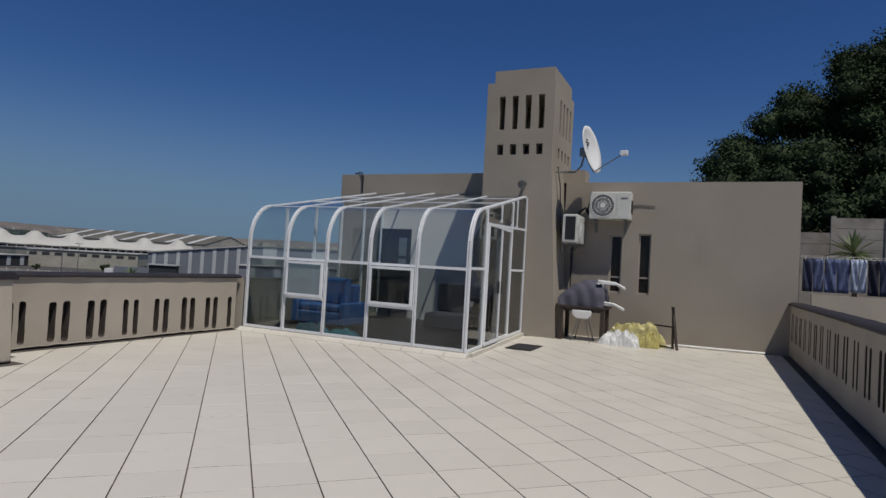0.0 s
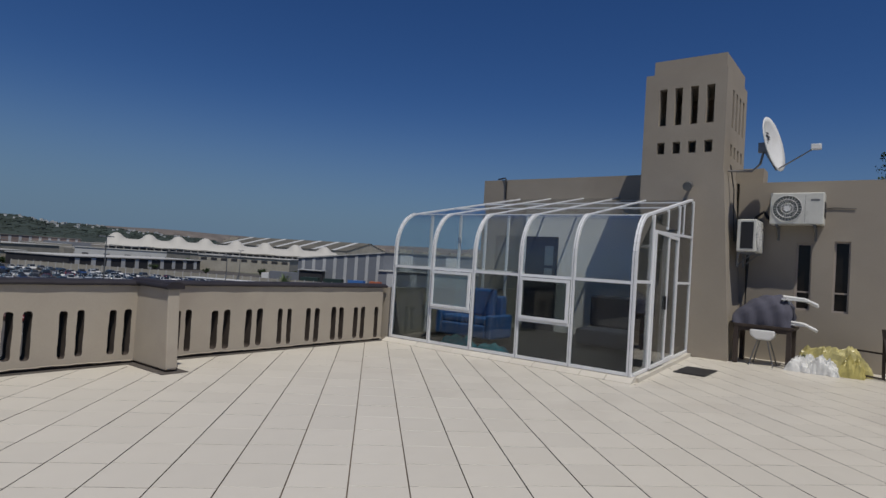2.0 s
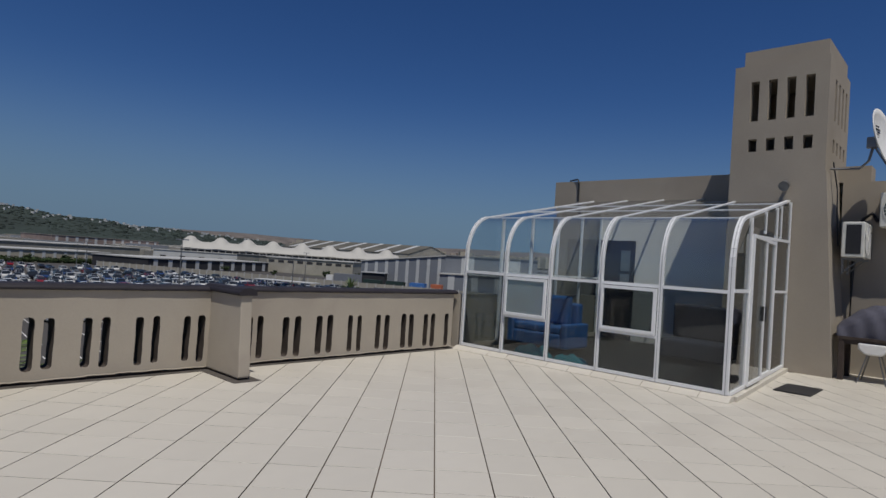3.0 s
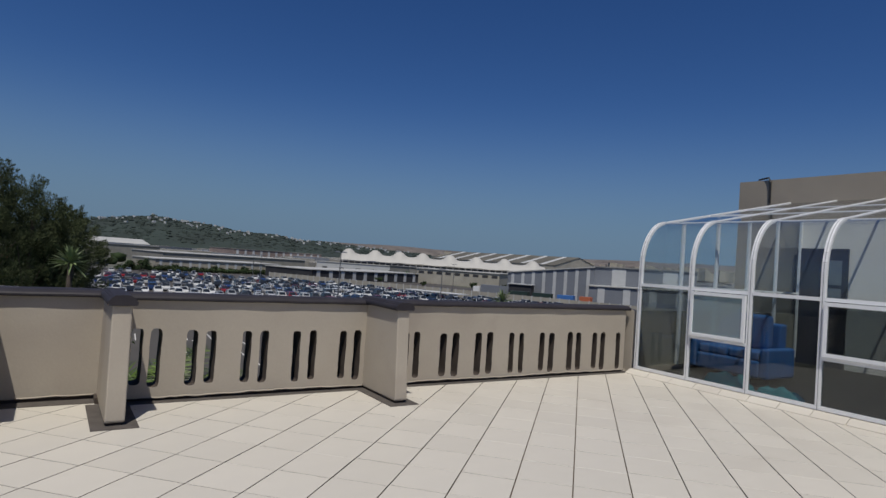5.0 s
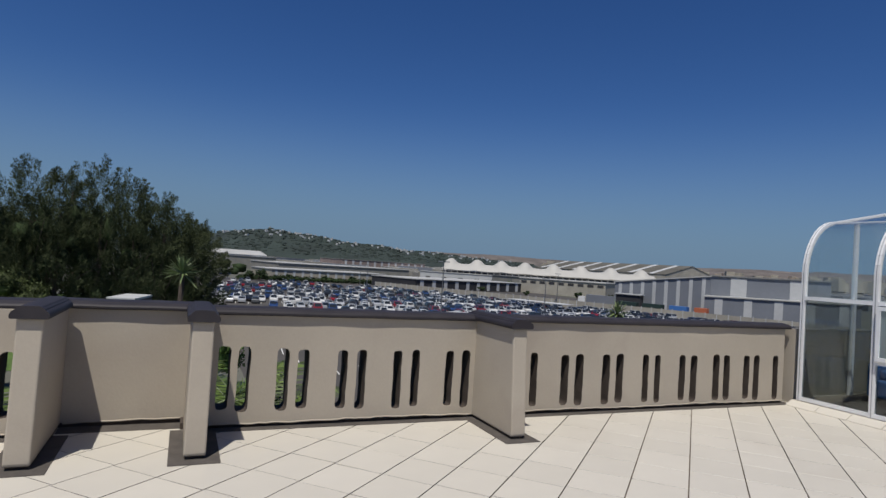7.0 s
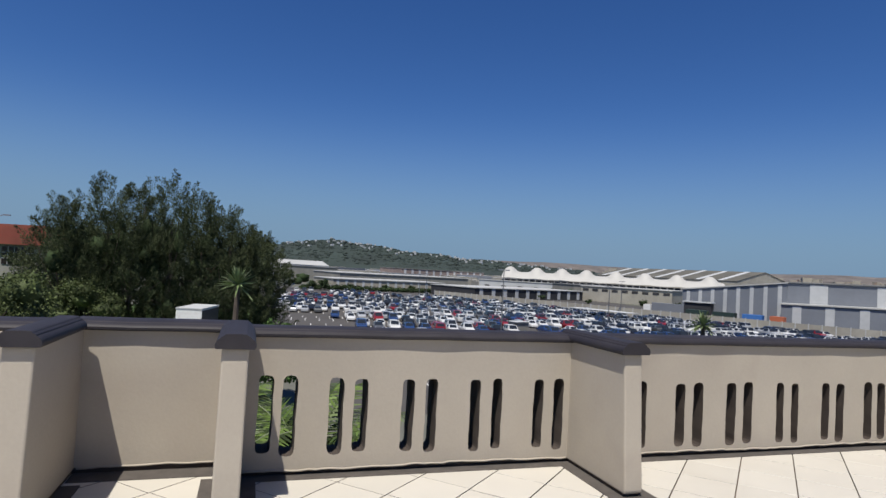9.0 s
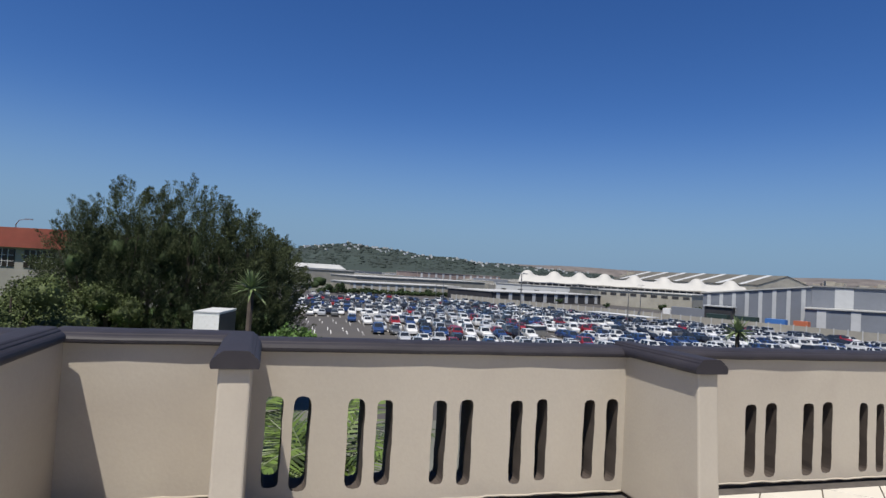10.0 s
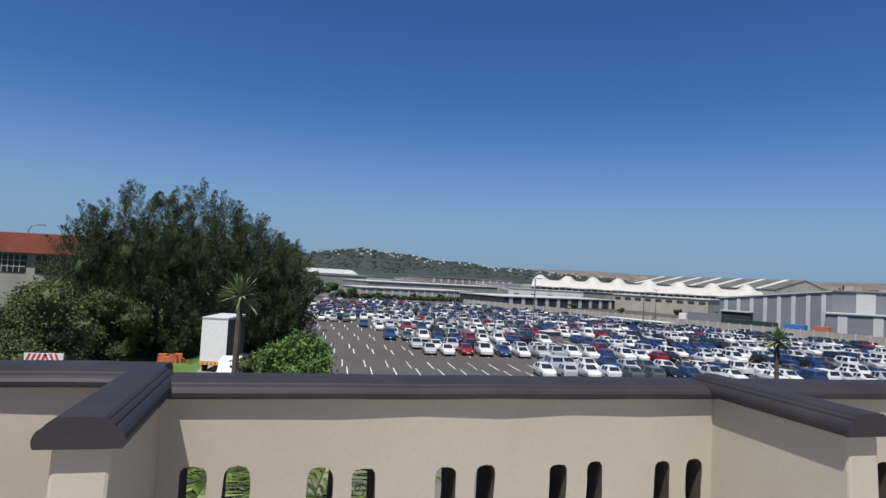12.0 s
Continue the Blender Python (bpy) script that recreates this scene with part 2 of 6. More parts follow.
def slotted_wall(name, y0, y1, x_face, slots, thick=0.24, top=0.975, lo=0.135, hi=0.66, face=1, mat_=None, hw=0.043, fall=0.0):
    """A parapet along y with vertical round-ended slots cut through."""
    bm = bmesh.new()
    z_bot = 0.035
    n = 6
    xs = (x_face, x_face - face * thick)

    def quad(a, b, c, d, mi=0):
        f = bm.faces.new([bm.verts.new(p) for p in (a, b, c, d)])
        f.material_index = mi

    for side, x in enumerate(xs):
        cuts = [y0] + [v for s in slots for v in (s - hw - 0.02, s + hw + 0.02)] + [y1]
        for i in range(0, len(cuts), 2):
            a, b = cuts[i], cuts[i + 1]
            if b > a:
                quad((x, a, z_bot), (x, b, z_bot), (x, b, top), (x, a, top))
        for s in slots:
            a, b = s - hw - 0.02, s + hw + 0.02
            hh, lo_, hi_ = hw + 0.006 * math.sin(s * 37.0), lo + 0.010 * math.sin(s * 53.0) - fall * (s - y0), hi + 0.008 * math.sin(s * 71.0) - fall * (s - y0)
            tilt = 0.010 * math.sin(s * 29.0)

            def edge(q, e):
                return 0.0020 * math.sin(q * 17 + s * 17 + e * 2.1) + 0.0010 * math.sin(q * 43 + s * 41 + e) + tilt * (q - 0.4)
            ring = [(s + hh * (abs(math.cos(t)) ** 0.6) * (1 if math.cos(t) > 0 else -1), hi_ - hh + hh * math.sin(t) * (0.9 + 0.12 * math.sin(s * 91 + t))) for t in [math.pi * k / n for k in range(n + 1)]]
            left = [(s - hh, hi_ - hh - (hi_ - lo_ - 2 * hh) * k / 10) for k in range(1, 10)]
            base = [(s + hh * (abs(math.cos(t)) ** 0.6) * (1 if math.cos(t) > 0 else -1), lo_ + hh + hh * math.sin(t) * (0.9 + 0.12 * math.sin(s * 57 + t))) for t in [math.pi + math.pi * k / n for k in range(n + 1)]]
            right = [(s + hh, q) for p, q in left][::-1]
            ring, left, base, right = [[(p + edge(q, p > s), q) for p, q in c] for c in (ring, left, base, right)]
            rv = [bm.verts.new((x, p, q)) for p, q in ring]
            lv = [bm.verts.new((x, p, q)) for p, q in left]
            bv = [bm.verts.new((x, p, q)) for p, q in base]
            gv_ = [bm.verts.new((x, p, q)) for p, q in right]
            # surround strips
            top_l, top_r = bm.verts.new((x, a, top)), bm.verts.new((x, b, top))
            bot_l, bot_r = bm.verts.new((x, a, z_bot)), bm.verts.new((x, b, z_bot))
            bm.faces.new([top_l, bm.verts.new((x, a, hi_ - hh))] + rv[n // 2:][::-1] + [bm.verts.new((x, s, top))])
            bm.faces.new([top_r, bm.verts.new((x, b, hi_ - hh))] + rv[:n // 2 + 1] + [bm.verts.new((x, s, top))])
            bm.faces.new([bot_l, bm.verts.new((x, a, lo_ + hh))] + bv[:n // 2 + 1] + [bm.verts.new((x, s, z_bot))])
            bm.faces.new([bot_r, bm.verts.new((x, b, lo_ + hh))] + bv[n // 2:][::-1] + [bm.verts.new((x, s, z_bot))])
            bm.faces.new([bm.verts.new((x, a, hi_ - hh)), rv[-1]] + lv + [bv[0], bm.verts.new((x, a, lo_ + hh))])
            bm.faces.new([bm.verts.new((x, b, lo_ + hh)), bv[-1]] + gv_ + [rv[0], bm.verts.new((x, b, hi_ - hh))])
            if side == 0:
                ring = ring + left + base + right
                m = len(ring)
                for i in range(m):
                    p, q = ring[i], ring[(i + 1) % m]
                    # inner slot faces carry their shade as dark colour
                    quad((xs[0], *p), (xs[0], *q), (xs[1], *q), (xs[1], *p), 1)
    quad((xs[0], y0, z_bot), (xs[1], y0, z_bot), (xs[1], y0, top), (xs[0], y0, top))
    quad((xs[0], y1, z_bot), (xs[1], y1, z_bot), (xs[1], y1, top), (xs[0], y1, top))
    quad((xs[0], y0, top), (xs[0], y1, top), (xs[1], y1, top), (xs[1], y0, top))
    quad((xs[0], y0, z_bot), (xs[0], y1, z_bot), (xs[1], y1, z_bot), (xs[1], y0, z_bot))
    bmesh.ops.remove_doubles(bm, verts=bm.verts, dist=0.0005)
    for v in bm.verts:
        if v.co.z < z_bot + 0.001:
            v.co.z += 0.005 * math.sin(v.co.y * 3.1) + 0.003 * math.sin(v.co.y * 17.7)
    return structure(name, bm, [mat_ or M_PLASTER, M_DARK_RECESS], "painted plaster parapet with pairs of vertical slots")


XF = -0.12
pair = 0.555
slots_a = [-7.068, -6.905, -6.572, -6.393, -6.035, -5.852, -5.493, -5.308, -4.947, -4.765]
slots_b = [-4.11, -3.955, -3.560, -3.368, -3.003, -2.811, -2.432, -2.252, -1.868, -1.682, -1.310, -1.130, -0.785, -0.606, -0.254]
slots_d = [v for k in range(11) for v in (-8.62 - k * pair, -8.80 - k * pair)][::-1]
slotted_wall("parapet_west_1", -4.52, -0.10, XF, slots_b, lo=0.090, hi=0.658, hw=0.049, fall=0.008)
slotted_wall("parapet_west_2", -7.26, -4.66, XF, slots_a, lo=0.148, hi=0.712, hw=0.047, fall=0.016)
structure("parapet_west_3", slab(XF - 0.50, -8.36, 0.04, XF - 0.24, -7.30, 0.975), M_PLASTER, "plain plaster parapet panel")
slotted_wall("parapet_west_4", YS + 0.3, -8.46, XF, slots_d)
slots_r = [v for k in range(30) for v in (4.72 - k * 0.56, 4.54 - k * 0.56)][::-1]
slots_r = [v for v in slots_r if v > YS + 0.5]
slotted_wall("parapet_east", YS + 0.3, YN + 0.1, XE, slots_r, face=-1, top=1.04, lo=0.33, hi=0.88)
structure("parapet_south", slab(-0.4, YS, -0.4, XE + 0.25, YS + 0.24, 1.0), M_PLASTER, "plain plaster parapet")
# plinth under the plaster edge; its dark colour holds the gap's shade
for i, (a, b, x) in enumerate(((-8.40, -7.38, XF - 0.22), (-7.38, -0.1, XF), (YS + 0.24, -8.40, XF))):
    structure(f"plinth_{i + 1}", slab(x - 0.22, a, -0.45, x - 0.025, b, 0.055), M_DARK_RECESS, "recessed plinth, its dark colour standing for the shaded gap under the plaster")
structure("plinth_4", slab(XE + 0.025, YS + 0.24, -0.45, XE + 0.2, YN, 0.055), M_DARK_RECESS, "recessed plinth, its dark colour standing for the shaded gap under the plaster")
structure("ledge", slab(-0.75, YS, -3.0, -0.42, YN, -0.2), M_PLASTER, "outer face of the building")
# thick uneven lip where the plaster ends
for i, (a, b, x) in enumerate(((-8.26, -7.37, XF - 0.24), (-7.2, -4.67, XF), (-4.5, -0.06, XF), (YS + 0.4, -8.45, XF))):
    bm = bmesh.new()
    n_ = int((b - a) / 0.05)
    pts_ = []
    for k in range(n_ + 1):
        y = a + (b - a) * k / n_
        pts_.append((x + 0.002 + 0.004 * noise.noise(Vector((y * 9, i, 0))), y, 0.040 + 0.005 * math.sin(y * 3.1) + 0.003 * math.sin(y * 17.7) + 0.009 * noise.noise(Vector((y * 14, i, 4)))))
    tube(bm, pts_, 0.008, 6)
    structure(f"plaster_lip_{i + 1}", bm, M_PLASTER, "uneven lip along the lower plaster edge", smooth=True)
# dark strips at the foot of the parapets
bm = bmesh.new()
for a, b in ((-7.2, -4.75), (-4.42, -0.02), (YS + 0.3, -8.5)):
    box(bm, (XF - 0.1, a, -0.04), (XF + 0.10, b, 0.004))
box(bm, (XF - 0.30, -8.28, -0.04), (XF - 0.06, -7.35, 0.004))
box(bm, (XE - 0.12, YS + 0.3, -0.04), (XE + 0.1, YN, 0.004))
structure("foot_strip", bm, M_FOOT_DARK, "dark strip along the parapet foot")


def buttress(name, y0, y1, x_in, x_foot, x_top, patch=True):
    bm = bmesh.new()
    out = [(x_in, 0.028), (x_foot - 0.005, 0.026), (x_foot, 0.05), (x_foot - 0.02, 0.3), (x_top, 0.988), (x_in, 0.988)]
    prism(bm, [(x, y0, z) for x, z in out], (0, y1 - y0, 0))
    ob = structure(name, bm, M_PLASTER, "tapered plaster buttress of the parapet")
    bevel(ob, 0.012)
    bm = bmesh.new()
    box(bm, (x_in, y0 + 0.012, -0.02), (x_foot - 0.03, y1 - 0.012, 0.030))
    structure(name.replace("buttress", "buttress_foot"), bm, M_DARK_RECESS, "recessed foot, its dark colour standing for the shaded gap")
    # dark floor patch a little wider than the buttress
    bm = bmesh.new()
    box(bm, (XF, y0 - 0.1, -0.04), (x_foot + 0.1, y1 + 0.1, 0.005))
    structure(name.replace("buttress", "foot_patch"), bm, M_FOOT_DARK, "dark patch round the buttress foot")


BUT = (("buttress_1", -4.665, -4.52, 0.68, 0.615), ("buttress_2", -7.355, -7.203, 0.67, 0.575), ("buttress_3", -8.43, -8.275, 0.67, 0.605))
for n_, a, b, xf, xt in BUT:
    buttress(n_, a, b, XF - 0.3, xf, xt)

CAP_R = [(0.166, 0.0), (0.174, 0.012), (0.176, 0.030), (0.170, 0.048), (0.158, 0.062), (0.142, 0.072), (0.134, 0.074), (0.130, 0.084), (0.116, 0.092), (0.108, 0.094), (0.102, 0.102), (0.085, 0.108), (0.03, 0.110)]
CAP_B = [(p * 0.93, q * 0.86) for p, q in CAP_R]
CAP_B = [(-p, q) for p, q in CAP_B] + CAP_B[::-1]
CAP_S = [(0.154, 0.0), (0.160, 0.010), (0.161, 0.030), (0.154, 0.046), (0.142, 0.057), (0.122, 0.066), (0.116, 0.072), (0.092, 0.079), (0.05, 0.085), (0.02, 0.086)]
CAP = [(-p, q) for p, q in CAP_S] + CAP_S[::-1]


def cap_y(name, y0, y1, xc, z, w=1.0):
    bm = bmesh.new()
    steps = max(1, int((y1 - y0) / 0.35))
    rings = []
    for i in range(steps + 1):
        y = y0 + (y1 - y0) * i / steps
        j = 0.004 * math.sin(y * 7.3) + 0.003 * math.sin(y * 17.1)
        rings.append([bm.verts.new((xc + p * w + j, y, z + q * 0.8 + j * 0.6)) for p, q in CAP])
    for a, b in zip(rings, rings[1:]):
        for k in range(len(CAP)):
            bm.faces.new([a[k], b[k], b[(k + 1) % len(CAP)], a[(k + 1) % len(CAP)]])
    bm.faces.new(rings[0])
    bm.faces.new(rings[-1][::-1])
    return structure(name, bm, M_CAP, "dark painted moulded coping")


def cap_x(name, x0, x1, yc, z, w=0.8):
    bm = bmesh.new()
    prism(bm, [(x0, yc + p * w, z + q * 0.92) for p, q in CAP_B], (x1 - x0, 0, 0))
    return structure(name, bm, M_CAP, "dark painted moulded coping")


XC = XF - 0.126
cap_y("coping_1", -7.26, -0.02, XC, 0.974)
cap_y("coping_2", -8.34, -7.26, XC - 0.27, 0.972, 1.25)
cap_y("coping_3", YS + 0.2, -8.34, XC - 0.10, 0.974, 1.25)
cap_y("coping_4", YS + 0.2, YN, XE + 0.12, 1.038)
for i, (n_, a, b, xf, xt) in enumerate(BUT):
    cap_x(f"coping_{i + 5}", XC - 0.02, xt + 0.035, (a + b) / 2, 0.987, 0.70)

# ---------- house ----------
structure("wall_north_1", slab(-1.40, YN, -3.0, 3.4, YN + 0.25, 3.8), M_PLASTER_FAR, "plain taupe plaster wall behind the glass room")
TX0, TX1, TY0, TY1 = 3.22, 4.80, 3.93, 5.85


def slotted_block(name, x0, x1, y0, y1, zt, rows, mt):
    """A hollow shaft with rows of openings on its south and east faces."""
    bm = bmesh.new()
    w = 0.2

    def face(fix, lo, hi, along):
        cuts = []
        k = 4
        for z0, z1 in rows:
            cuts.append((z0, z1))
        span = hi - lo
        ow = span * 0.095
        cs = [lo + span * (0.235 + 0.193 * i) for i in range(4)]

        def b(p0, p1, z0, z1):
            if along == "x":
                box(bm, (p0, fix, z0), (p1, fix + w, z1))
            else:
                box(bm, (fix - w, p0, z0), (fix, p1, z1))
        zz = 3.6
        for z0, z1 in cuts:
            b(lo, hi, zz, z0)
            e = lo
            for c in cs:
                b(e, c - ow / 2, z0, z1)
                e = c + ow / 2
            b(e, hi, z0, z1)
            zz = z1
        b(lo, hi, zz, zt)
    face(y0, x0, x1, "x")
    face(x1, y0 + w, y1, "y")
    box(bm, (x0, y0 + w, 3.6), (x0 + w, y1, zt))
    box(bm, (x0 + w, y1 - w, 3.6), (x1 - w, y1, zt))
    box(bm, (x0 + w, y0 + w, 3.6), (x1 - w, y1 - w, 3.75))
    box(bm, (x0 + w, y0 + w, zt - 0.15), (x1 - w, y1 - w, zt))
    return bm


tower = thing("stair_tower", "tall taupe plaster vent tower with rows of dark slots", "tower")
part("shaft", slotted_block("shaft", TX0, TX1, TY0, TY1, 5.68, ((4.02, 4.26), (4.60, 5.36)), M_PLASTER), M_PLASTER_FAR, tower)
bm = bmesh.new()
lo = [(TX0 - 0.0, TY0, -0.0), (5.06, TY0, 0.0), (5.06, TY1, 0.0), (TX0, TY1, 0.0)]
hi = [(TX0, TY0, 3.6), (TX1 + 0.02, TY0, 3.6), (TX1 + 0.02, TY1, 3.6), (TX0, TY1, 3.6)]
va = [bm.verts.new(p) for p in lo]
vb = [bm.verts.new(p) for p in hi]
for i in range(4):
    bm.faces.new([va[i], va[(i + 1) % 4], vb[(i + 1) % 4], vb[i]])
bm.faces.new(vb)
bm.faces.new(va[::-1])
part("base", bm, M_PLASTER_FAR, tower)
part("cap", slab(TX0 + 0.14, TY0 + 0.08, 5.68, TX1 - 0.04, TY1 - 0.12, 5.98), M_PLASTER_FAR, tower)

# wall with slit windows to the east of the tower
WIN = ((6.59, 6.85, 1.05, 2.39), (5.97, 6.23, 1.05, 2.34))
bm = bmesh.new()
x = TX1 + 0.1
for x0, x1, z0, z1 in sorted(WIN):
    box(bm, (x, YN, -0.4), (x0, YN + 0.25, 3.55))
    box(bm, (x0, YN, -0.4), (x1, YN + 0.25, z0))
    box(bm, (x0, YN, z1), (x1, YN + 0.25, 3.55))
    x = x1
box(bm, (x, YN, -0.4), (9.70, YN + 0.25, 3.55))
structure("wall_north_2", bm, M_PLASTER_FAR, "taupe plaster wall with two slit windows")
structure("wall_north_3", slab(TX1, 5.10, 3.55, 5.32, 5.6, 3.85), M_PLASTER_FAR, "raised end of the roof wall")
structure("wall_inner", slab(-1.4, YN + 6.0, -3.0, 9.7, YN + 6.2, 3.4), M_PLASTER_FAR, "back wall of the house")
structure("wall_side_west", slab(-1.4, YN + 0.25, -3, -1.2, YN + 6.0, 3.4), M_PLASTER_FAR, "side wall of the house")
structure("wall_side_east", slab(9.5, YN + 0.25, -3, 9.7, YN + 6.0, 3.4), M_PLASTER_FAR, "side wall of the house")
structure("roof_slab", slab(-1.2, YN + 0.25, 3.2, 9.5, YN + 6.0, 3.35), M_PLASTER_FAR, "flat concrete roof of the house")
for i, (x0, x1, z0, z1) in enumerate(WIN):
    w = thing(f"window_{i + 1}", "narrow dark slit window in a pale timber frame", "window")
    w["kind"] = "structure"
    zs = z0 + (z1 - z0) * 0.27
    bm = bmesh.new()
    t = 0.03
    box(bm, (x0, YN + 0.05, z0), (x0 + t, YN + 0.12, z1))
    box(bm, (x1 - t, YN + 0.05, z0), (x1, YN + 0.12, z1))
    box(bm, (x0 + t, YN + 0.05, z0), (x1 - t, YN + 0.12, z0 + t))
    box(bm, (x0 + t, YN + 0.05, z1 - t), (x1 - t, YN + 0.12, z1))
    box(bm, (x0 + t, YN + 0.05, zs - t / 2), (x1 - t, YN + 0.12, zs + t / 2))
    part("window_frame", bm, mat(f"frame_paint_{i}", (0.36, 0.31, 0.27), 0.6), w)
    part("pane", slab(x0 + t, YN + 0.08, z0 + t, x1 - t, YN + 0.09, zs - t / 2), M_PANE_DARK, w)
    part("pane", slab(x0 + t, YN + 0.08, zs + t / 2, x1 - t, YN + 0.09, z1 - t), M_PANE_DARK, w)

# ---------- glass room ----------
room = thing("glass_room", "lean-to glass sunroom with curved eaves and white aluminium frames", "conservatory")
POSTS = [0.05, 0.94, 1.83, 2.72, 3.64, 4.56]
ZB = 0.075
YE, ZE = 0.52, 2.42


def LEAN_OF(x):
    """How far the roof bars run out of square: east ones lean west."""
    return -0.065 - 0.003 * x


def rafter_line(x, y_end, z_end):
    lean = LEAN_OF(x)
    p = [(x, 0.0, ZB), (x, 0.0, 1.72)]
    for k in range(1, 9):
        a = math.radians(10 + 70) * k / 8
        p.append((x + lean * YE * (1 - math.cos(a)) / (1 - math.cos(math.radians(80))), YE * (1 - math.cos(a)) / (1 - math.cos(math.radians(80))) , 1.72 + (ZE - 1.72) * math.sin(a) / math.sin(math.radians(80))))
    p.append((x + lean * y_end, y_end, z_end))
    return p


def roof_z(y):
    return ZE + (y - YE) * 0.19


ENDS = [(YN, roof_z(YN))] * 4 + [(TY0, roof_z(TY0))] * 2
for x, (ye, ze) in zip(POSTS, ENDS):
    bm = bmesh.new()
    line = rafter_line(x, ye - 0.01, ze)
    w = 0.068 if x > 4.5 else 0.055
    for a, b in zip(line, line[1:]):
        beam(bm, a, b, w if b[1] < YE + 0.1 or x > 4.5 else 0.038, 0.05 if b[1] < YE + 0.1 else 0.035, up=(0, 0, 1) if abs(b[1] - a[1]) > 0.02 else (0, 1, 0))
    part("rafter", bm, M_ALU, room)
    bm = bmesh.new()
    for a, b in zip(line[:-1], line[1:-1]):
        beam(bm, a, b, 0.007, 0.056, up=(0, 0, 1) if abs(b[1] - a[1]) > 0.02 else (0, 1, 0))
    part("glazing_bead", bm, M_BEAD, room, "grey sealing bead")
for (xa, (ya, za)), (xb, (yb, zb)) in zip(zip(POSTS, ENDS), zip(POSTS[1:], ENDS[1:])):
    a, b = xa + 0.03, xb - 0.03
    la = rafter_line(a, min(ya, yb) - 0.02, roof_z(min(ya, yb)))
    ka, kb = LEAN_OF(a), LEAN_OF(b)
    # mullion, bottom rail, eave bar, roof bars
    for nm, pa in (("mullion", (0.0, 1.40)), ("bottom_rail", (0.0, ZB + 0.025))):
        bm = bmesh.new()
        beam(bm, (a, pa[0], pa[1]), (b, pa[0], pa[1]), 0.045, 0.045)
        part(nm, bm, M_ALU, room)
    bm = bmesh.new()
    beam(bm, (a, YE + 0.02, ZE), (b, YE + 0.02, ZE), 0.02, 0.02)
    for yy in (1.9, 3.2):
        if yy < ya:
            beam(bm, (a + ka * yy, yy, roof_z(yy)), (b + kb * yy, yy, roof_z(yy)), 0.03, 0.025)
    part("roof_bar", bm, M_ALU, room)
    ye = min(ya, yb) - 0.02
    for nm, pts, mt in (("lower_pane", [(0, ZB + 0.05), (0, 1.38)], M_GLASS), ("curved_pane", [(0, 1.42)] + [(q[1], q[2]) for q in la[1:-1]], M_GLASS_ROOF), ("roof_pane", [(YE + 0.03, roof_z(YE + 0.03)), (ye, roof_z(ye))], M_GLASS_ROOF)):
        bm = bmesh.new()
        rows = [(bm.verts.new((a + ka * y, y, z)), bm.verts.new((b + kb * y, y, z))) for y, z in pts]
        for r, s in zip(rows, rows[1:]):
            bm.faces.new([r[0], r[1], s[1], s[0]])
        o = part(nm, bm, mt, room)
        m = o.modifiers.new("thickness", "SOLIDIFY")
        m.thickness = 0.006
        o.visible_shadow = nm != "curved_pane"
for i, z0, z1 in ((1, 0.76, 1.345), (3, 0.74, 1.345)):
    a, b = POSTS[i] + 0.04, POSTS[i + 1] - 0.04
    sash = bmesh.new()
    for p, q in (((a, z0), (b, z0)), ((a, z1), (b, z1)), ((a + 0.02, z0), (a + 0.02, z1)), ((b - 0.02, z0), (b - 0.02, z1))):
        d_ = 0.045 if p[1] == q[1] else 0.041
        beam(sash, (p[0], -0.045, p[1]), (q[0], -0.045, q[1]), d_, d_, up=(0, 1, 0))
    v = part("vent_sash", sash, M_ALU, room)
    part("vent_pane", slab(a + 0.04, -0.048, z0 + 0.02, b - 0.04, -0.042, z1 - 0.02), M_FROST if i == 1 else M_GLASS, room)
    part("sill_bar", slab(POSTS[i] + 0.03, -0.03, z0 - 0.07, POSTS[i + 1] - 0.03, 0.02, z0 - 0.03), M_ALU, room)

# side wall, leaning slightly west towards the tower
def sx(y):
    return 4.60 - 0.075 * y


def side_bar(a, b, w=0.045, name="side_post"):
    bm = bmesh.new()
    beam(bm, (sx(a[0]), *a), (sx(b[0]), *b), w, w, up=(0, 0, 1) if abs(a[0] - b[0]) > 0.1 else (0, 1, 0))
    return part(name, bm, M_ALU, room)


for y in (0.78, 2.62, 3.86):
    side_bar((y, ZB), (y, roof_z(y) - 0.02))
side_bar((0.02, 1.42), (0.76, 1.42), name="side_rail")
side_bar((2.64, 1.42), (3.84, 1.42), name="side_rail")
side_bar((0.8, 2.20), (3.84, 2.32), name="head_rail")
side_bar((0.02, ZB + 0.02), (3.84, ZB + 0.02), name="threshold")
for y in (1.75, 3.0):
    side_bar((y, 2.3), (y, roof_z(y) - 0.02), 0.035)


def side_pane(y0, y1, z0, z1, z2=None, off=0.0, shadow=True, parent=None):
    bm = bmesh.new()
    p = [(sx(y0) + off, y0, z0), (sx(y1) + off, y1, z0), (sx(y1) + off, y1, z2 or z1), (sx(y0) + off, y0, z1)]
    bm.faces.new([bm.verts.new(q) for q in p])
    o = part("side_pane", bm, M_GLASS, parent or room)
    m = o.modifiers.new("thickness", "SOLIDIFY")
    m.thickness = 0.006
    return o


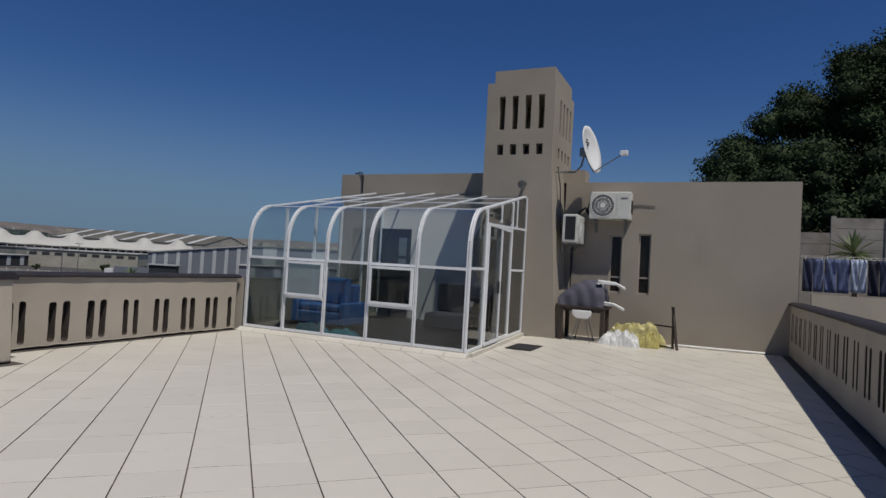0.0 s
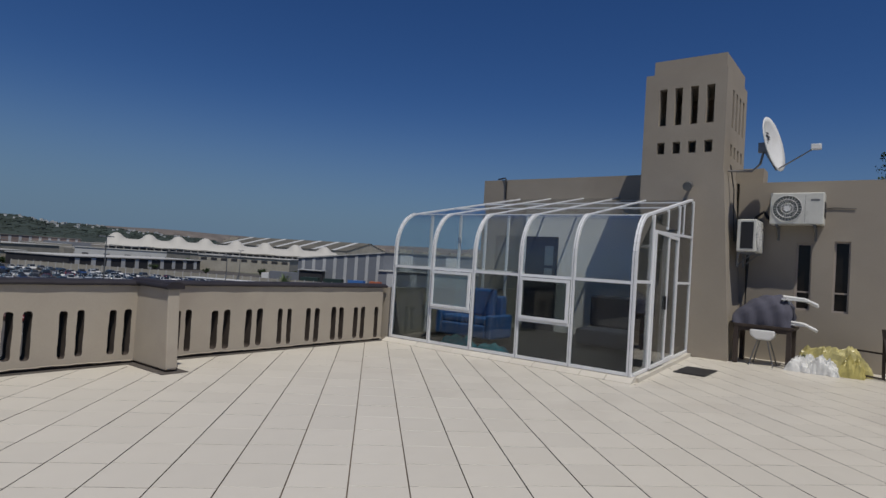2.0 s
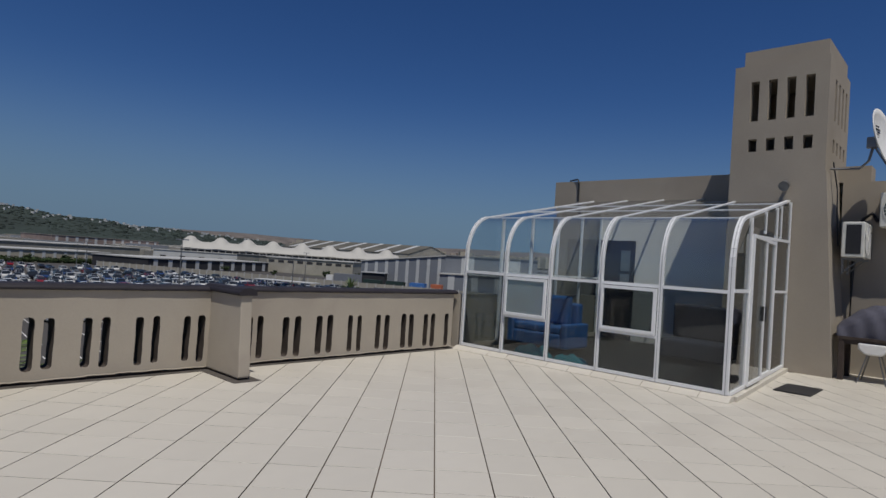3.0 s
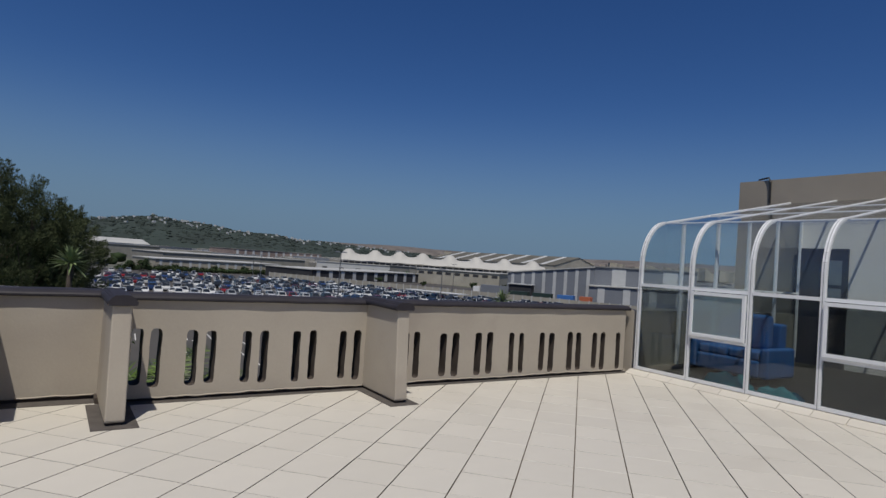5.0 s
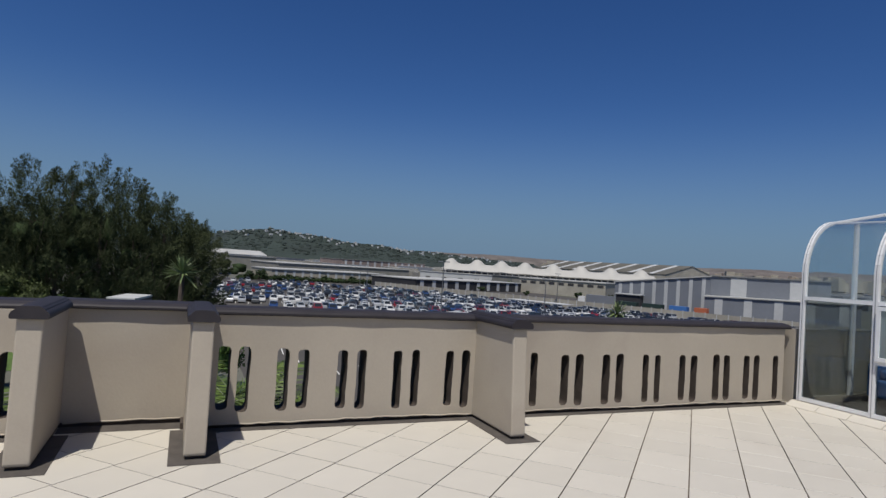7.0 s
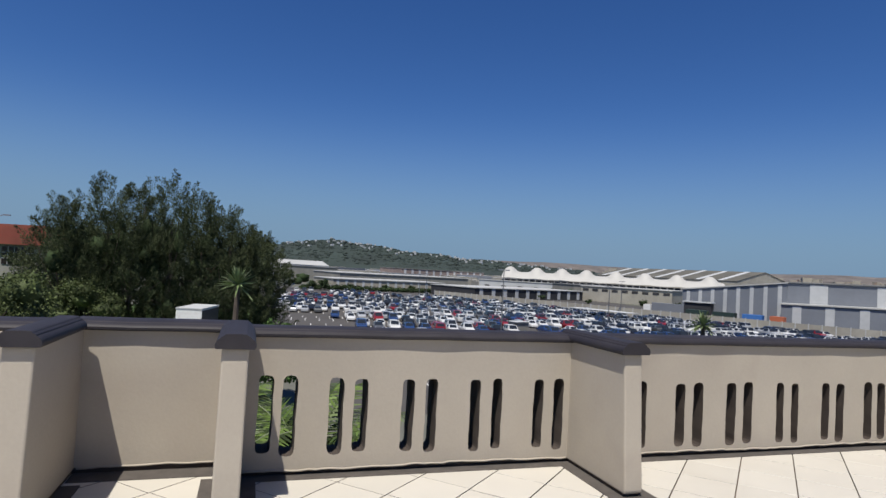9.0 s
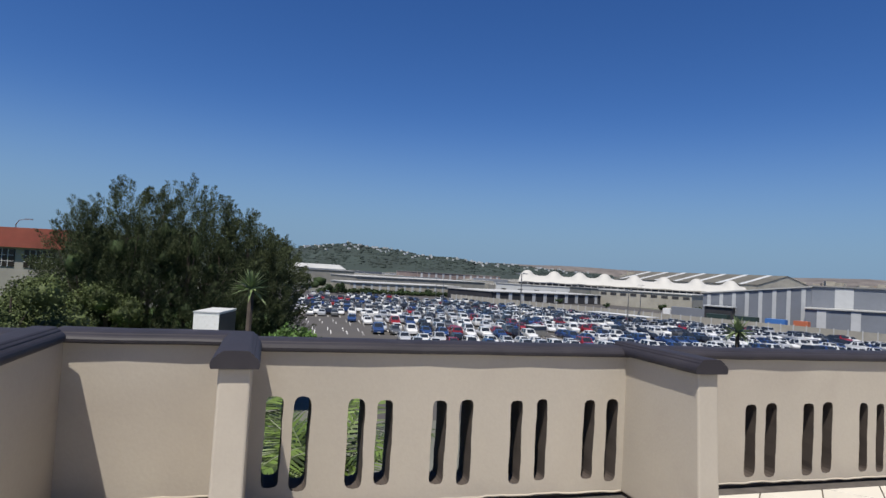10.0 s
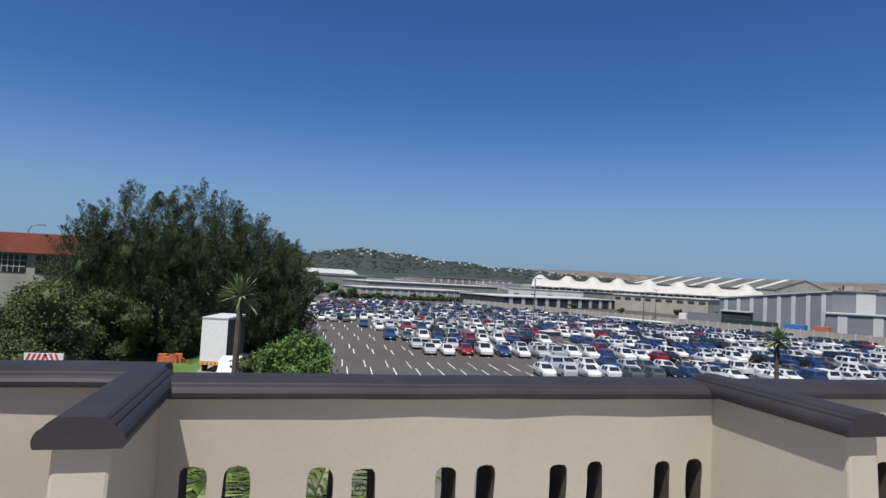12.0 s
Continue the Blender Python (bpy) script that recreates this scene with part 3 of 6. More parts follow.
side_pane(0.05, 0.76, ZB + 0.04, 1.40)
side_pane(0.08, 0.76, 1.44, 1.9, 2.4)
side_pane(2.64, 3.84, ZB + 0.04, 1.40)
side_pane(2.64, 3.84, 1.44, 2.28)
side_pane(0.8, 3.84, 2.34, roof_z(0.8) - 0.05, roof_z(3.84) - 0.05)
for k, (y0, y1, off) in enumerate(((0.82, 1.72, 0.03), (1.62, 2.58, 0.0))):
    door = new("sliding_door")
    door.parent = room
    tagged(door, "white-framed sliding glass door, closed")
    bm = bmesh.new()
    for p, q in (((y0, 0.12), (y1, 0.12)), ((y0, 2.2), (y1, 2.2)), ((y0, 0.12), (y0, 2.2)), ((y1, 0.12), (y1, 2.2))):
        beam(bm, (sx(p[0]) + off, *p), (sx(q[0]) + off, *q), 0.05, 0.05, up=(0, 1, 0) if p[0] == q[0] else (0, 0, 1))
    part("door_frame", bm, M_ALU, door)
    side_pane(y0 + 0.03, y1 - 0.03, 0.15, 2.17, off=off, parent=door)
bm = bmesh.new()
box(bm, (sx(1.68) + 0.04, 1.60, 0.98), (sx(1.68) + 0.07, 1.63, 1.2))
box(bm, (sx(1.68) + 0.04, 1.74, 0.98), (sx(1.68) + 0.07, 1.77, 1.2))
part("door_handle", bm, M_BLACK, door, "black door pull")
# tiled kerb round the room
bm = bmesh.new()
for k in range(12):
    prism(bm, [(-0.02 + k * 0.39, -0.17, -0.02), (-0.02 + k * 0.39, -0.17, 0.008), (-0.02 + k * 0.39, -0.06, 0.068), (-0.02 + k * 0.39, 0.06, 0.07), (-0.02 + k * 0.39, 0.06, -0.02)], (0.382, 0, 0))
structure("kerb_south", bm, M_TILE2, "low kerb of cut pale tiles under the glass room")
bm = bmesh.new()
for k in range(10):
    y = 0.07 + k * 0.385
    prism(bm, [(sx(y) - 0.06, y, -0.02), (sx(y) + 0.09, y, -0.02), (sx(y) + 0.09, y, 0.062), (sx(y) - 0.06, y, 0.062)], (-0.028, 0.377, 0))
structure("kerb_east", bm, M_TILE2, "low kerb of cut pale tiles under the glass room")

# ---------- ground ----------
bm = bmesh.new()
R = 4500
box(bm, (-R, -R, G - 1.0), (R, R, G - 0.02))
structure("ground", bm, M_GROUND, "far land of fields and town")
structure("parking_asphalt", slab(-262, -2, G - 0.3, -38, 158, G), M_ASPHALT, "grey asphalt car park")

# ---------- vegetation ----------
M_BARK = mat("bark", (0.09, 0.07, 0.055), 0.95, noise_amt=0.4, scale=6, bump=0.6, bump_dist=0.02)
M_NEEDLE = mat("casuarina_foliage", (0.060, 0.074, 0.036), 0.9, noise_amt=0.5, scale=0.35, fine=3, bump=0, per_island=0.35, spec=0.15)
M_LEAF = mat("broad_leaves", (0.062, 0.082, 0.026), 0.7, noise_amt=0.45, scale=0.5, fine=4, bump=0, per_island=0.4, spec=0.3)
M_LEAF_B = mat("bright_leaves", (0.075, 0.14, 0.03), 0.6, noise_amt=0.35, scale=0.8, fine=5, bump=0, per_island=0.4, spec=0.3)
M_LEAF_E = mat("olive_leaves", (0.040, 0.056, 0.019), 0.8, noise_amt=0.5, scale=0.5, fine=4, bump=0, per_island=0.45, spec=0.2)
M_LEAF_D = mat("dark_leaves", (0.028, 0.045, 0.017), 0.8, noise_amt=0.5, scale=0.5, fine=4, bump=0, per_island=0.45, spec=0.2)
M_YUCCA = mat("sword_leaves", (0.16, 0.21, 0.09), 0.5, noise_amt=0.3, scale=4, bump=0, per_island=0.3, spec=0.4)
M_PALM = mat("palm_leaflets", (0.062, 0.095, 0.017), 0.5, noise_amt=0.4, scale=4, bump=0, per_island=0.6, spec=0.4)


def leaves_mesh(name, centres, per, leaf, material, seed=1, needle=False, up_bias=0.3):
    """Small leaf quads scattered near the surface of lumpy clumps. centres: (x, y, z, rx, rz)."""
    rng = np.random.default_rng(seed)
    vs, fs = [], []
    for cx, cy, cz, rx, rz in centres:
        n = int(per * rx * rx)
        d = rng.normal(size=(n, 3))
        d[:, 2] += up_bias
        d /= np.linalg.norm(d, axis=1)[:, None]
        lump = 1 + 0.22 * np.sin(d[:, 0] * 5 + cx) * np.cos(d[:, 1] * 6 + cy) + 0.15 * np.sin(d[:, 2] * 9 + cz)
        r = (rng.random(n) ** 0.35) * lump
        p = np.array([cx, cy, cz]) + d * r[:, None] * np.array([rx, rx, rz])
        a = rng.normal(size=(n, 3))
        if needle:
            a = d * 0.8 + np.array([0, 0, 0.7]) + a * 0.45
        a /= np.linalg.norm(a, axis=1)[:, None]
        b = np.cross(a, rng.normal(size=(n, 3)))
        b /= np.linalg.norm(b, axis=1)[:, None] + 1e-9
        s = leaf * (0.6 + 0.8 * rng.random(n))[:, None]
        w = 0.17 if needle else 0.6
        base = len(vs) * 0
        q = np.stack([p - a * s * 0.2, p + a * s * 0.35 + b * s * w * 0.5, p + a * s, p + a * s * 0.35 - b * s * w * 0.5], axis=1)
        vs.append(q.reshape(-1, 3))
    v = np.concatenate(vs)
    f = np.arange(len(v)).reshape(-1, 4)
    me = bpy.data.meshes.new(name)
    me.from_pydata(v.tolist(), [], f.tolist())
    me.materials.append(material)
    return me


def core_mesh(name, centres, material, shrink=0.72):
    """Dark lumpy mass inside a crown, which stops light from showing through."""
    bm = bmesh.new()
    for cx, cy, cz, rx, rz in centres:
        r = bmesh.ops.create_icosphere(bm, subdivisions=2, radius=1.0)
        for v in r["verts"]:
            k = shrink * (0.85 + 0.3 * noise.noise(v.co * 2.3 + Vector((cx, cy, cz))))
            v.co = Vector((cx + v.co.x * rx * k, cy + v.co.y * rx * k, cz + v.co.z * rz * k))
    return finish(name, bm, material, True)


def tree(name, label, place, height, crown, seed, leaf=0.4, per=60, material=None, needle=False, trunk_r=0.25, core=True, core_k=0.72):
    """crown: list of (x, y, z, rx, rz) relative to the foot."""
    t = thing(name, label, "tree" if "tree" in name else "bush", place)
    rng = random.Random(seed)
    bm = bmesh.new()
    tube(bm, [(0, 0, -0.3), (0.1, 0.05, height * 0.25), (0.0, 0.15, height * 0.5), (0.15, 0.1, height * 0.75)], trunk_r, 8, trunk_r * 0.35)
    for c in crown[:9]:
        z0 = height * rng.uniform(0.18, 0.45)
        tube(bm, [(0, 0, z0), (c[0] * 0.5, c[1] * 0.5, (z0 + c[2]) / 2), (c[0], c[1], c[2])], trunk_r * 0.4, 6, trunk_r * 0.1)
    part("trunk", bm, M_BARK, t)
    m = material or M_LEAF
    o = new("crown", leaves_mesh("crown", crown, per, leaf, m, seed, needle))
    o.parent = t
    if core:
        o = new("inner_foliage", core_mesh("inner_foliage", crown, m, core_k))
        o.parent = t
    return t


def crown_blob(n, rx, ry, z0, z1, r, seed, flat=0.8):
    rng = random.Random(seed)
    out = []
    for _ in range(n):
        z = rng.uniform(z0, z1)
        f = math.sin(math.pi * min(1, max(0.12, (z - z0) / (z1 - z0) * 0.85 + 0.12))) ** 0.6
        a = rng.uniform(0, math.tau)
        k = rng.uniform(0.2, 1.0) ** 0.6
        out.append((math.cos(a) * rx * k * f, math.sin(a) * ry * k * f, z, r * rng.uniform(0.7, 1.2), r * flat * rng.uniform(0.8, 1.2)))
    return out


def plumes_mesh(name, plumes, per, leaf, material, seed):
    """Feathery shoots: (foot, direction, length, radius); fine needles along each, sweeping outwards and up."""
    rg = np.random.default_rng(seed)
    out = []
    for foot, way, length, rad in plumes:
        d = np.array(way) / np.linalg.norm(way)
        s = rg.random(per) ** 0.8
        side = rg.normal(size=(per, 3))
        side -= (side @ d)[:, None] * d
        side /= np.linalg.norm(side, axis=1)[:, None]
        taper = np.sin(np.pi * (0.18 + 0.80 * s)) ** 0.8
        sag = np.array([0, 0, -0.12]) * (s ** 2)[:, None] * length
        p = np.array(foot) + d * (s * length)[:, None] + side * (rad * taper * rg.random(per) ** 0.6)[:, None] + sag
        a = d * 0.9 + side * 0.6 + rg.normal(size=(per, 3)) * 0.22
        a /= np.linalg.norm(a, axis=1)[:, None]
        b = np.cross(a, rg.normal(size=(per, 3)))
        b /= np.linalg.norm(b, axis=1)[:, None] + 1e-9
        k = leaf * (0.7 + 0.8 * rg.random(per))[:, None]
        out.append(np.stack([p, p + a * k * 0.4 + b * k * 0.09, p + a * k, p + a * k * 0.4 - b * k * 0.09], axis=1).reshape(-1, 3))
    v = np.concatenate(out)
    me = bpy.data.meshes.new(name)
    me.from_pydata(v.tolist(), [], np.arange(len(v)).reshape(-1, 4).tolist())
    me.materials.append(material)
    return me


# casuarinas beside the car park
CAS = ((-72, -23, 18.0, 5.4, 1.6, 56), (-73, -16.5, 18.6, 6.4, 1.5, 64), (-76, -10.0, 15.8, 5.2, 1.2, 46), (-79, -27.5, 13.0, 4.0, 2.0, 24), (-84, -15, 16, 5.0, 2.0, 30), (-80, -6.2, 12.6, 3.6, 0.8, 26), (-77, -22, 15, 5.5, 1.5, 34), (-72.5, -20.4, 17.6, 5.0, 6.0, 34), (-75, -13.2, 16.8, 5.0, 5.0, 36), (-71, -26.8, 15.2, 4.0, 5.0, 24), (-78, -7.6, 13.6, 3.8, 3.0, 22))
for i, (x, y, h, rx, z0, n) in enumerate(CAS):
    h += 0.7
    rng = random.Random(90 + i)
    cr = []
    for k in range(n):
        a, q = rng.uniform(0, math.tau), rng.random() ** 0.5
        zz = rng.uniform(z0, h * (1 - 0.42 * q * q) - 0.6)
        w = 1.0 if zz < h * 0.6 else 1.0 - 0.55 * (zz / h - 0.6) / 0.4
        cr.append((math.cos(a) * rx * q * w, math.sin(a) * rx * q * w, zz, rng.uniform(0.9, 1.5), rng.uniform(1.3, 2.1)))
    t = tree("casuarina_tree", "tall dark feathery casuarina tree beside the car park", (x, y, G), h, cr, 40 + i, 0.26, 130, M_NEEDLE, True, 0.35, core=False)
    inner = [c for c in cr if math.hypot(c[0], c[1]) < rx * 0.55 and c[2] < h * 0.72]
    # solid core in a darker leaf colour, for the crown's inner shade
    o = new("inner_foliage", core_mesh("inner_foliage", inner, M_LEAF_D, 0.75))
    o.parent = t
    pl = []
    for k in range(210):
        a, q = rng.uniform(0, math.tau), rng.random() ** 0.45
        zz = rng.uniform(z0 * 0.3 + 0.2, h * (1 - 0.40 * q * q) - 1.2) if k % 3 else h * (1 - 0.40 * q * q) - rng.uniform(0.9, 1.6)
        w = 1.0 if zz < h * 0.6 else 1.0 - 0.5 * (zz / h - 0.6) / 0.4
        lean = 0.25 + 0.75 * q * w
        pl.append(((math.cos(a) * rx * q * w, math.sin(a) * rx * q * w, zz), (math.cos(a) * lean, math.sin(a) * lean, rng.uniform(0.75, 1.5)), rng.uniform(1.7, 3.2), rng.uniform(0.26, 0.46)))
    o = new("outer_foliage", plumes_mesh("outer_foliage", pl, 150, 0.27, M_NEEDLE, 140 + i))
    o.parent = t
# dark undergrowth at their feet
for i, (x, y) in enumerate(((-69, -29), (-71, -25.5), (-72, -21.5), (-71, -17.5), (-74, -14), (-76, -10.5), (-78, -7))):
    tree("bush", "dark dense undergrowth at the foot of the casuarinas", (x, y, G), 3.6, crown_blob(14, 2.3, 2.4, 0.7, 2.8, 1.1, 160 + i), 160 + i, 0.22, 260, M_LEAF_D, trunk_r=0.08)
# broad-leaved trees nearer the building
for i, (x, y, top, rx, h0) in enumerate(((-44, -24, 0.8, 4.8, 1.8), (-47, -29.5, 1.2, 4.2, 2.0), (-50, -24.5, -0.6, 3.4, 1.6), (-38, -21.6, -2.9, 3.2, 1.0), (-50, -35, 0.8, 4.5, 2.0), (-36, -25, -1.9, 3.6, 1.0), (-68, -23.5, -0.7, 3.6, 1.0), (-66, -28.5, -0.8, 3.6, 1.0))):
    h = top - G
    tree("broadleaf_tree", "dense dark green broad-leaved tree on the slope below the terrace", (x, y, G), h, crown_blob(26, rx, rx, h0, h - 1.0, 1.4, 60 + i), 60 + i, 0.17, 480, M_LEAF, trunk_r=0.2)
tree("bush_tree", "round bright green leafy tree at the edge of the car park", (-43, -5.1, G), 6.1, crown_blob(24, 2.5, 2.9, 2.2, 5.3, 1.1, 77), 77, 0.24, 420, M_LEAF_B, trunk_r=0.14)
tree("bush_tree", "low leafy tree next to the white lorry", (-45, -8.2, G), 5.0, crown_blob(12, 1.4, 1.3, 1.5, 4.0, 0.9, 78), 78, 0.22, 400, M_LEAF, trunk_r=0.1)


def yucca(place, h, head, seed, label, n=60):
    t = thing("yucca_tree", label, "palm-like tree", place)
    rng = random.Random(seed)
    bm = bmesh.new()
    tube(bm, [(0, 0, -0.3), (0.08, 0, h * 0.5), (0, 0.05, h)], 0.10, 8, 0.05)
    part("trunk", bm, M_BARK, t)
    bm = bmesh.new()
    for k in range(14):
        a = k * 2.4
        s = Vector((math.cos(a), math.sin(a), 0))
        q = Vector((0, 0.05, h - 0.02))
        w_ = Vector((-s.y, s.x, 0)) * 0.03 * head
        bm.faces.new([bm.verts.new(v) for v in (q - w_, q + w_, q + s * 0.12 * head + w_ * 0.6 + Vector((0, 0, -0.5 * head)), q + s * 0.1 * head + Vector((0, 0, -0.8 * head)))])
    part("dead_leaves", bm, M_BARK, t)
    bm = bmesh.new()
    for k in range(n):
        a = k * 2.4
        e = math.radians(rng.uniform(-35, 85))
        d = Vector((math.cos(a) * math.cos(e), math.sin(a) * math.cos(e), math.sin(e)))
        s = d.cross(Vector((0, 0, 1))).normalized() * 0.055 * head
        L = head * rng.uniform(0.8, 1.1)
        p0 = Vector((0, 0.05, h))
        p1 = p0 + d * L * 0.5
        p2 = p0 + d * L + Vector((0, 0, -0.12 * L))
        v = [bm.verts.new(q) for q in (p0 - s * 0.6, p0 + s * 0.6, p1 + s, p2, p1 - s)]
        bm.faces.new(v)
    part("leaf_crown", bm, M_YUCCA, t)
    return t


yucca((-8.6, -7.5, G), 10.0, 0.46, 3, "slender yucca with a spiky green head")
yucca((-10.0, 5.35, G), 9.35, 0.52, 4, "slender yucca in front of the parked cars")
yucca((11.9, 12.2, 1.0), 1.5, 0.8, 5, "spiky yucca before the precast wall", 45)
yucca((13.0, 11.9, 0.9), 1.0, 0.75, 6, "spiky agave before the precast wall", 45)
yucca((16, 12.6, 1.0), 1.4, 0.8, 7, "spiky yucca before the precast wall", 45)


def frond(bm, base, direction, length, droop, rng, width=0.5):
    base, d = Vector(base), Vector(direction).normalized()
    pts = []
    for i in range(13):
        s = i / 12
        pts.append(base + d * length * s + Vector((0, 0, -droop * s * s * length)))
    side = d.cross(Vector((0, 0, 1))).normalized()
    for i in range(1, 13):
        w = width * math.sin(math.pi * min(0.97, i / 12 * 0.85 + 0.12))
        along = (pts[i] - pts[i - 1]).normalized()
        for sgn in (-1, 1):
            for k in range(2):
                p = pts[i - 1].lerp(pts[i], k * 0.5)
                q = p + (side * sgn * 0.85 + along * 0.6 + Vector((0, 0, -0.25 + rng.uniform(-0.1, 0.1)))) * w
                o = along * 0.022
                bm.faces.new([bm.verts.new(v) for v in (p - o, p + o, q)])
    tube(bm, pts, 0.012, 4, 0.003)


def palm(place, n, length, seed, label, rise=1.2):
    t = thing("palm_plant", label, "palm", place)
    rng = random.Random(seed)
    for k in range(n):
        bm = bmesh.new()
        a = k * 2.4 + rng.uniform(-0.3, 0.3)
        frond(bm, (0, 0, 0), (math.cos(a), math.sin(a), rise * rng.uniform(0.6, 1.5)), length * rng.uniform(0.8, 1.15), 0.45, rng, length * 0.24)
        part("frond", bm, M_PALM, t)
    bm = bmesh.new()
    tube(bm, [(0, 0, G - place[2]), (0, 0, 0.05)], 0.12, 8, 0.08)
    part("trunk", bm, M_BARK, t)
    return t


PALMS = ((-1.9, -7.5, -0.75, 17, 1.6), (-3.0, -6.5, -0.9, 16, 1.9), (-1.7, -8.5, -0.85, 14, 1.5), (-3.4, -7.7, -0.85, 16, 1.9), (-1.8, -6.75, -0.95, 16, 1.5), (-2.2, -5.9, -1.35, 14, 1.5), (-3.2, -9.4, -1.1, 12, 1.9), (-2.1, -10.5, -1.2, 12, 1.8), (-4.4, -6.9, -1.2, 15, 2.1), (-1.6, -6.0, -1.6, 14, 1.2))
for i, (x, y, z, n, L) in enumerate(PALMS):
    palm((x, y, z), n, L, 20 + i, "bright green feathery palm growing close outside the parapet")
palm((-22.3, -15.2, -4.2), 11, 2.0, 31, "arching palm fronds below the terrace")

# wooded hill to the east of the terrace
def bank_height(x, y):
    a = (x - 9.0) / 12.0
    base = 1.2 + max(0.0, min(1.0, (y - 15) / 14.0)) * (5.0 + 3.2 * max(-0.4, min(1.4, a)))
    return base


bm = bmesh.new()
gx, gy = 16, 12
vv = [[bm.verts.new((4 + 40 * i / gx, 15.2 + 32 * j / gy, bank_height(4 + 40 * i / gx, 15.2 + 32 * j / gy) - 1.0 + 0.5 * noise.noise(Vector((i * 0.7, j * 0.7, 0))))) for j in range(gy + 1)] for i in range(gx + 1)]
for i in range(gx):
    for j in range(gy):
        bm.faces.new([vv[i][j], vv[i + 1][j], vv[i + 1][j + 1], vv[i][j + 1]])
structure("hillside", bm, M_LEAF_D, "steep wooded bank behind the house")
rng = random.Random(11)
HT = [(17.5, 31, 16.0), (20, 29, 17.2), (14.6, 31.5, 15.1), (16.3, 30.5, 15.4), (18.8, 32, 17.2), (12.2, 31, 12.8), (9.8, 31, 10.3), (15.5, 26, 9.9), (18, 24, 10.2), (12.6, 26, 9.0), (10.2, 27, 8.6), (22.5, 30, 17.5), (26, 29, 19.5), (23, 33, 19.5), (20.5, 22, 9.2), (14.5, 20, 6.4), (17.2, 19.2, 6.8), (12.4, 19.2, 5.8), (8.0, 29.5, 7.9), (6.8, 30, 6.9), (24, 22, 10.5), (20.0, 18.5, 7.0), (3.6, 30.9, 7.75)]
for i, (x, y, top) in enumerate(HT):
    foot = bank_height(x, y) - 1.3 if y > 16 else 1.0
    h = max(2.5, top - foot)
    r = 2.7 if top > 8 else 1.7
    if top == 7.75:
        r = 0.8
    tree("hillside_tree", "dark dense coastal tree on the steep bank", (x, y, foot), h, crown_blob(20, r, r, h * 0.22, h - 0.7, 1.15 * r / 2.5, 130 + i), 130 + i, 0.14, 560, M_LEAF_D if i % 4 else M_LEAF_E, trunk_r=0.14)

# ---------- precast wall, lower roof and washing line to the east ----------
M_CONC = mat("weathered_concrete", (0.30, 0.275, 0.24), 0.95, noise_amt=0.2, scale=2, bump=0.4, stain=(0.15, 0.13, 0.11), stain_amt=0.6, stain_scale=1.5)
structure("yard", slab(9.95, -14, -1.0, 45, 16, 0.6), M_CONC, "raised concrete yard beside the terrace")
structure("yard_wall", slab(9.98, 5.4, 0.6, 24, 5.55, 1.28), M_PLASTER, "low plastered wall of the yard")


def panel_wall(place, n, h, rows, rz):
    w = thing("precast_wall", "weathered grey precast concrete panel wall at the foot of the bank", "wall", place, rz)
    for i in range(n + 1):
        part("post", slab(i * 1.5 - 0.07, -0.07, 0, i * 1.5 + 0.07, 0.07, h + 0.05), M_CONC, w)
    for i in range(n):
        for k in range(rows):
            part("panel", slab(i * 1.5 + 0.07, -0.025, k * h / rows + 0.004, (i + 1) * 1.5 - 0.07, 0.025, (k + 1) * h / rows - 0.008), M_CONC, w)


panel_wall((9.2, 15.0, 1.3), 2, 2.0, 5, 0)
panel_wall((11.7, 14.4, 2.0), 8, 1.75, 5, 0)
structure("yard_kerb", slab(9.6, 13.4, 0.6, 26, 13.7, 2.3), M_CONC, "low retaining wall")
M_WIRE = mat("line_wire", (0.3, 0.3, 0.3), 0.5, 0.5)
M_JEAN = [mat(f"denim_{i}", c, 0.9, noise_amt=0.35, scale=9, fine=60, bump=0.3) for i, c in enumerate(((0.035, 0.045, 0.09), (0.10, 0.13, 0.24), (0.40, 0.46, 0.58), (0.018, 0.02, 0.035)))]
line = thing("washing_line", "wire washing line with dark poles", "washing line", (9.82, 6.03, 0))
for w_ in ([(0, 0, 2.07), (2.4, -0.35, 2.02), (4.8, -0.7, 2.0)], [(0, 0.5, 2.12), (4.8, -0.2, 2.07)]):
    bm = bmesh.new()
    tube(bm, w_, 0.006, 5)
    part("wire", bm, M_WIRE, line)
for px_, py_ in ((0.0, 0.2), (4.8, -0.45)):
    bm = bmesh.new()
    tube(bm, [(px_, py_, 0.6), (px_, py_, 2.13)], 0.03)
    part("pole", bm, M_STEEL, line)
rng = random.Random(5)
x = 0.06
k = 0
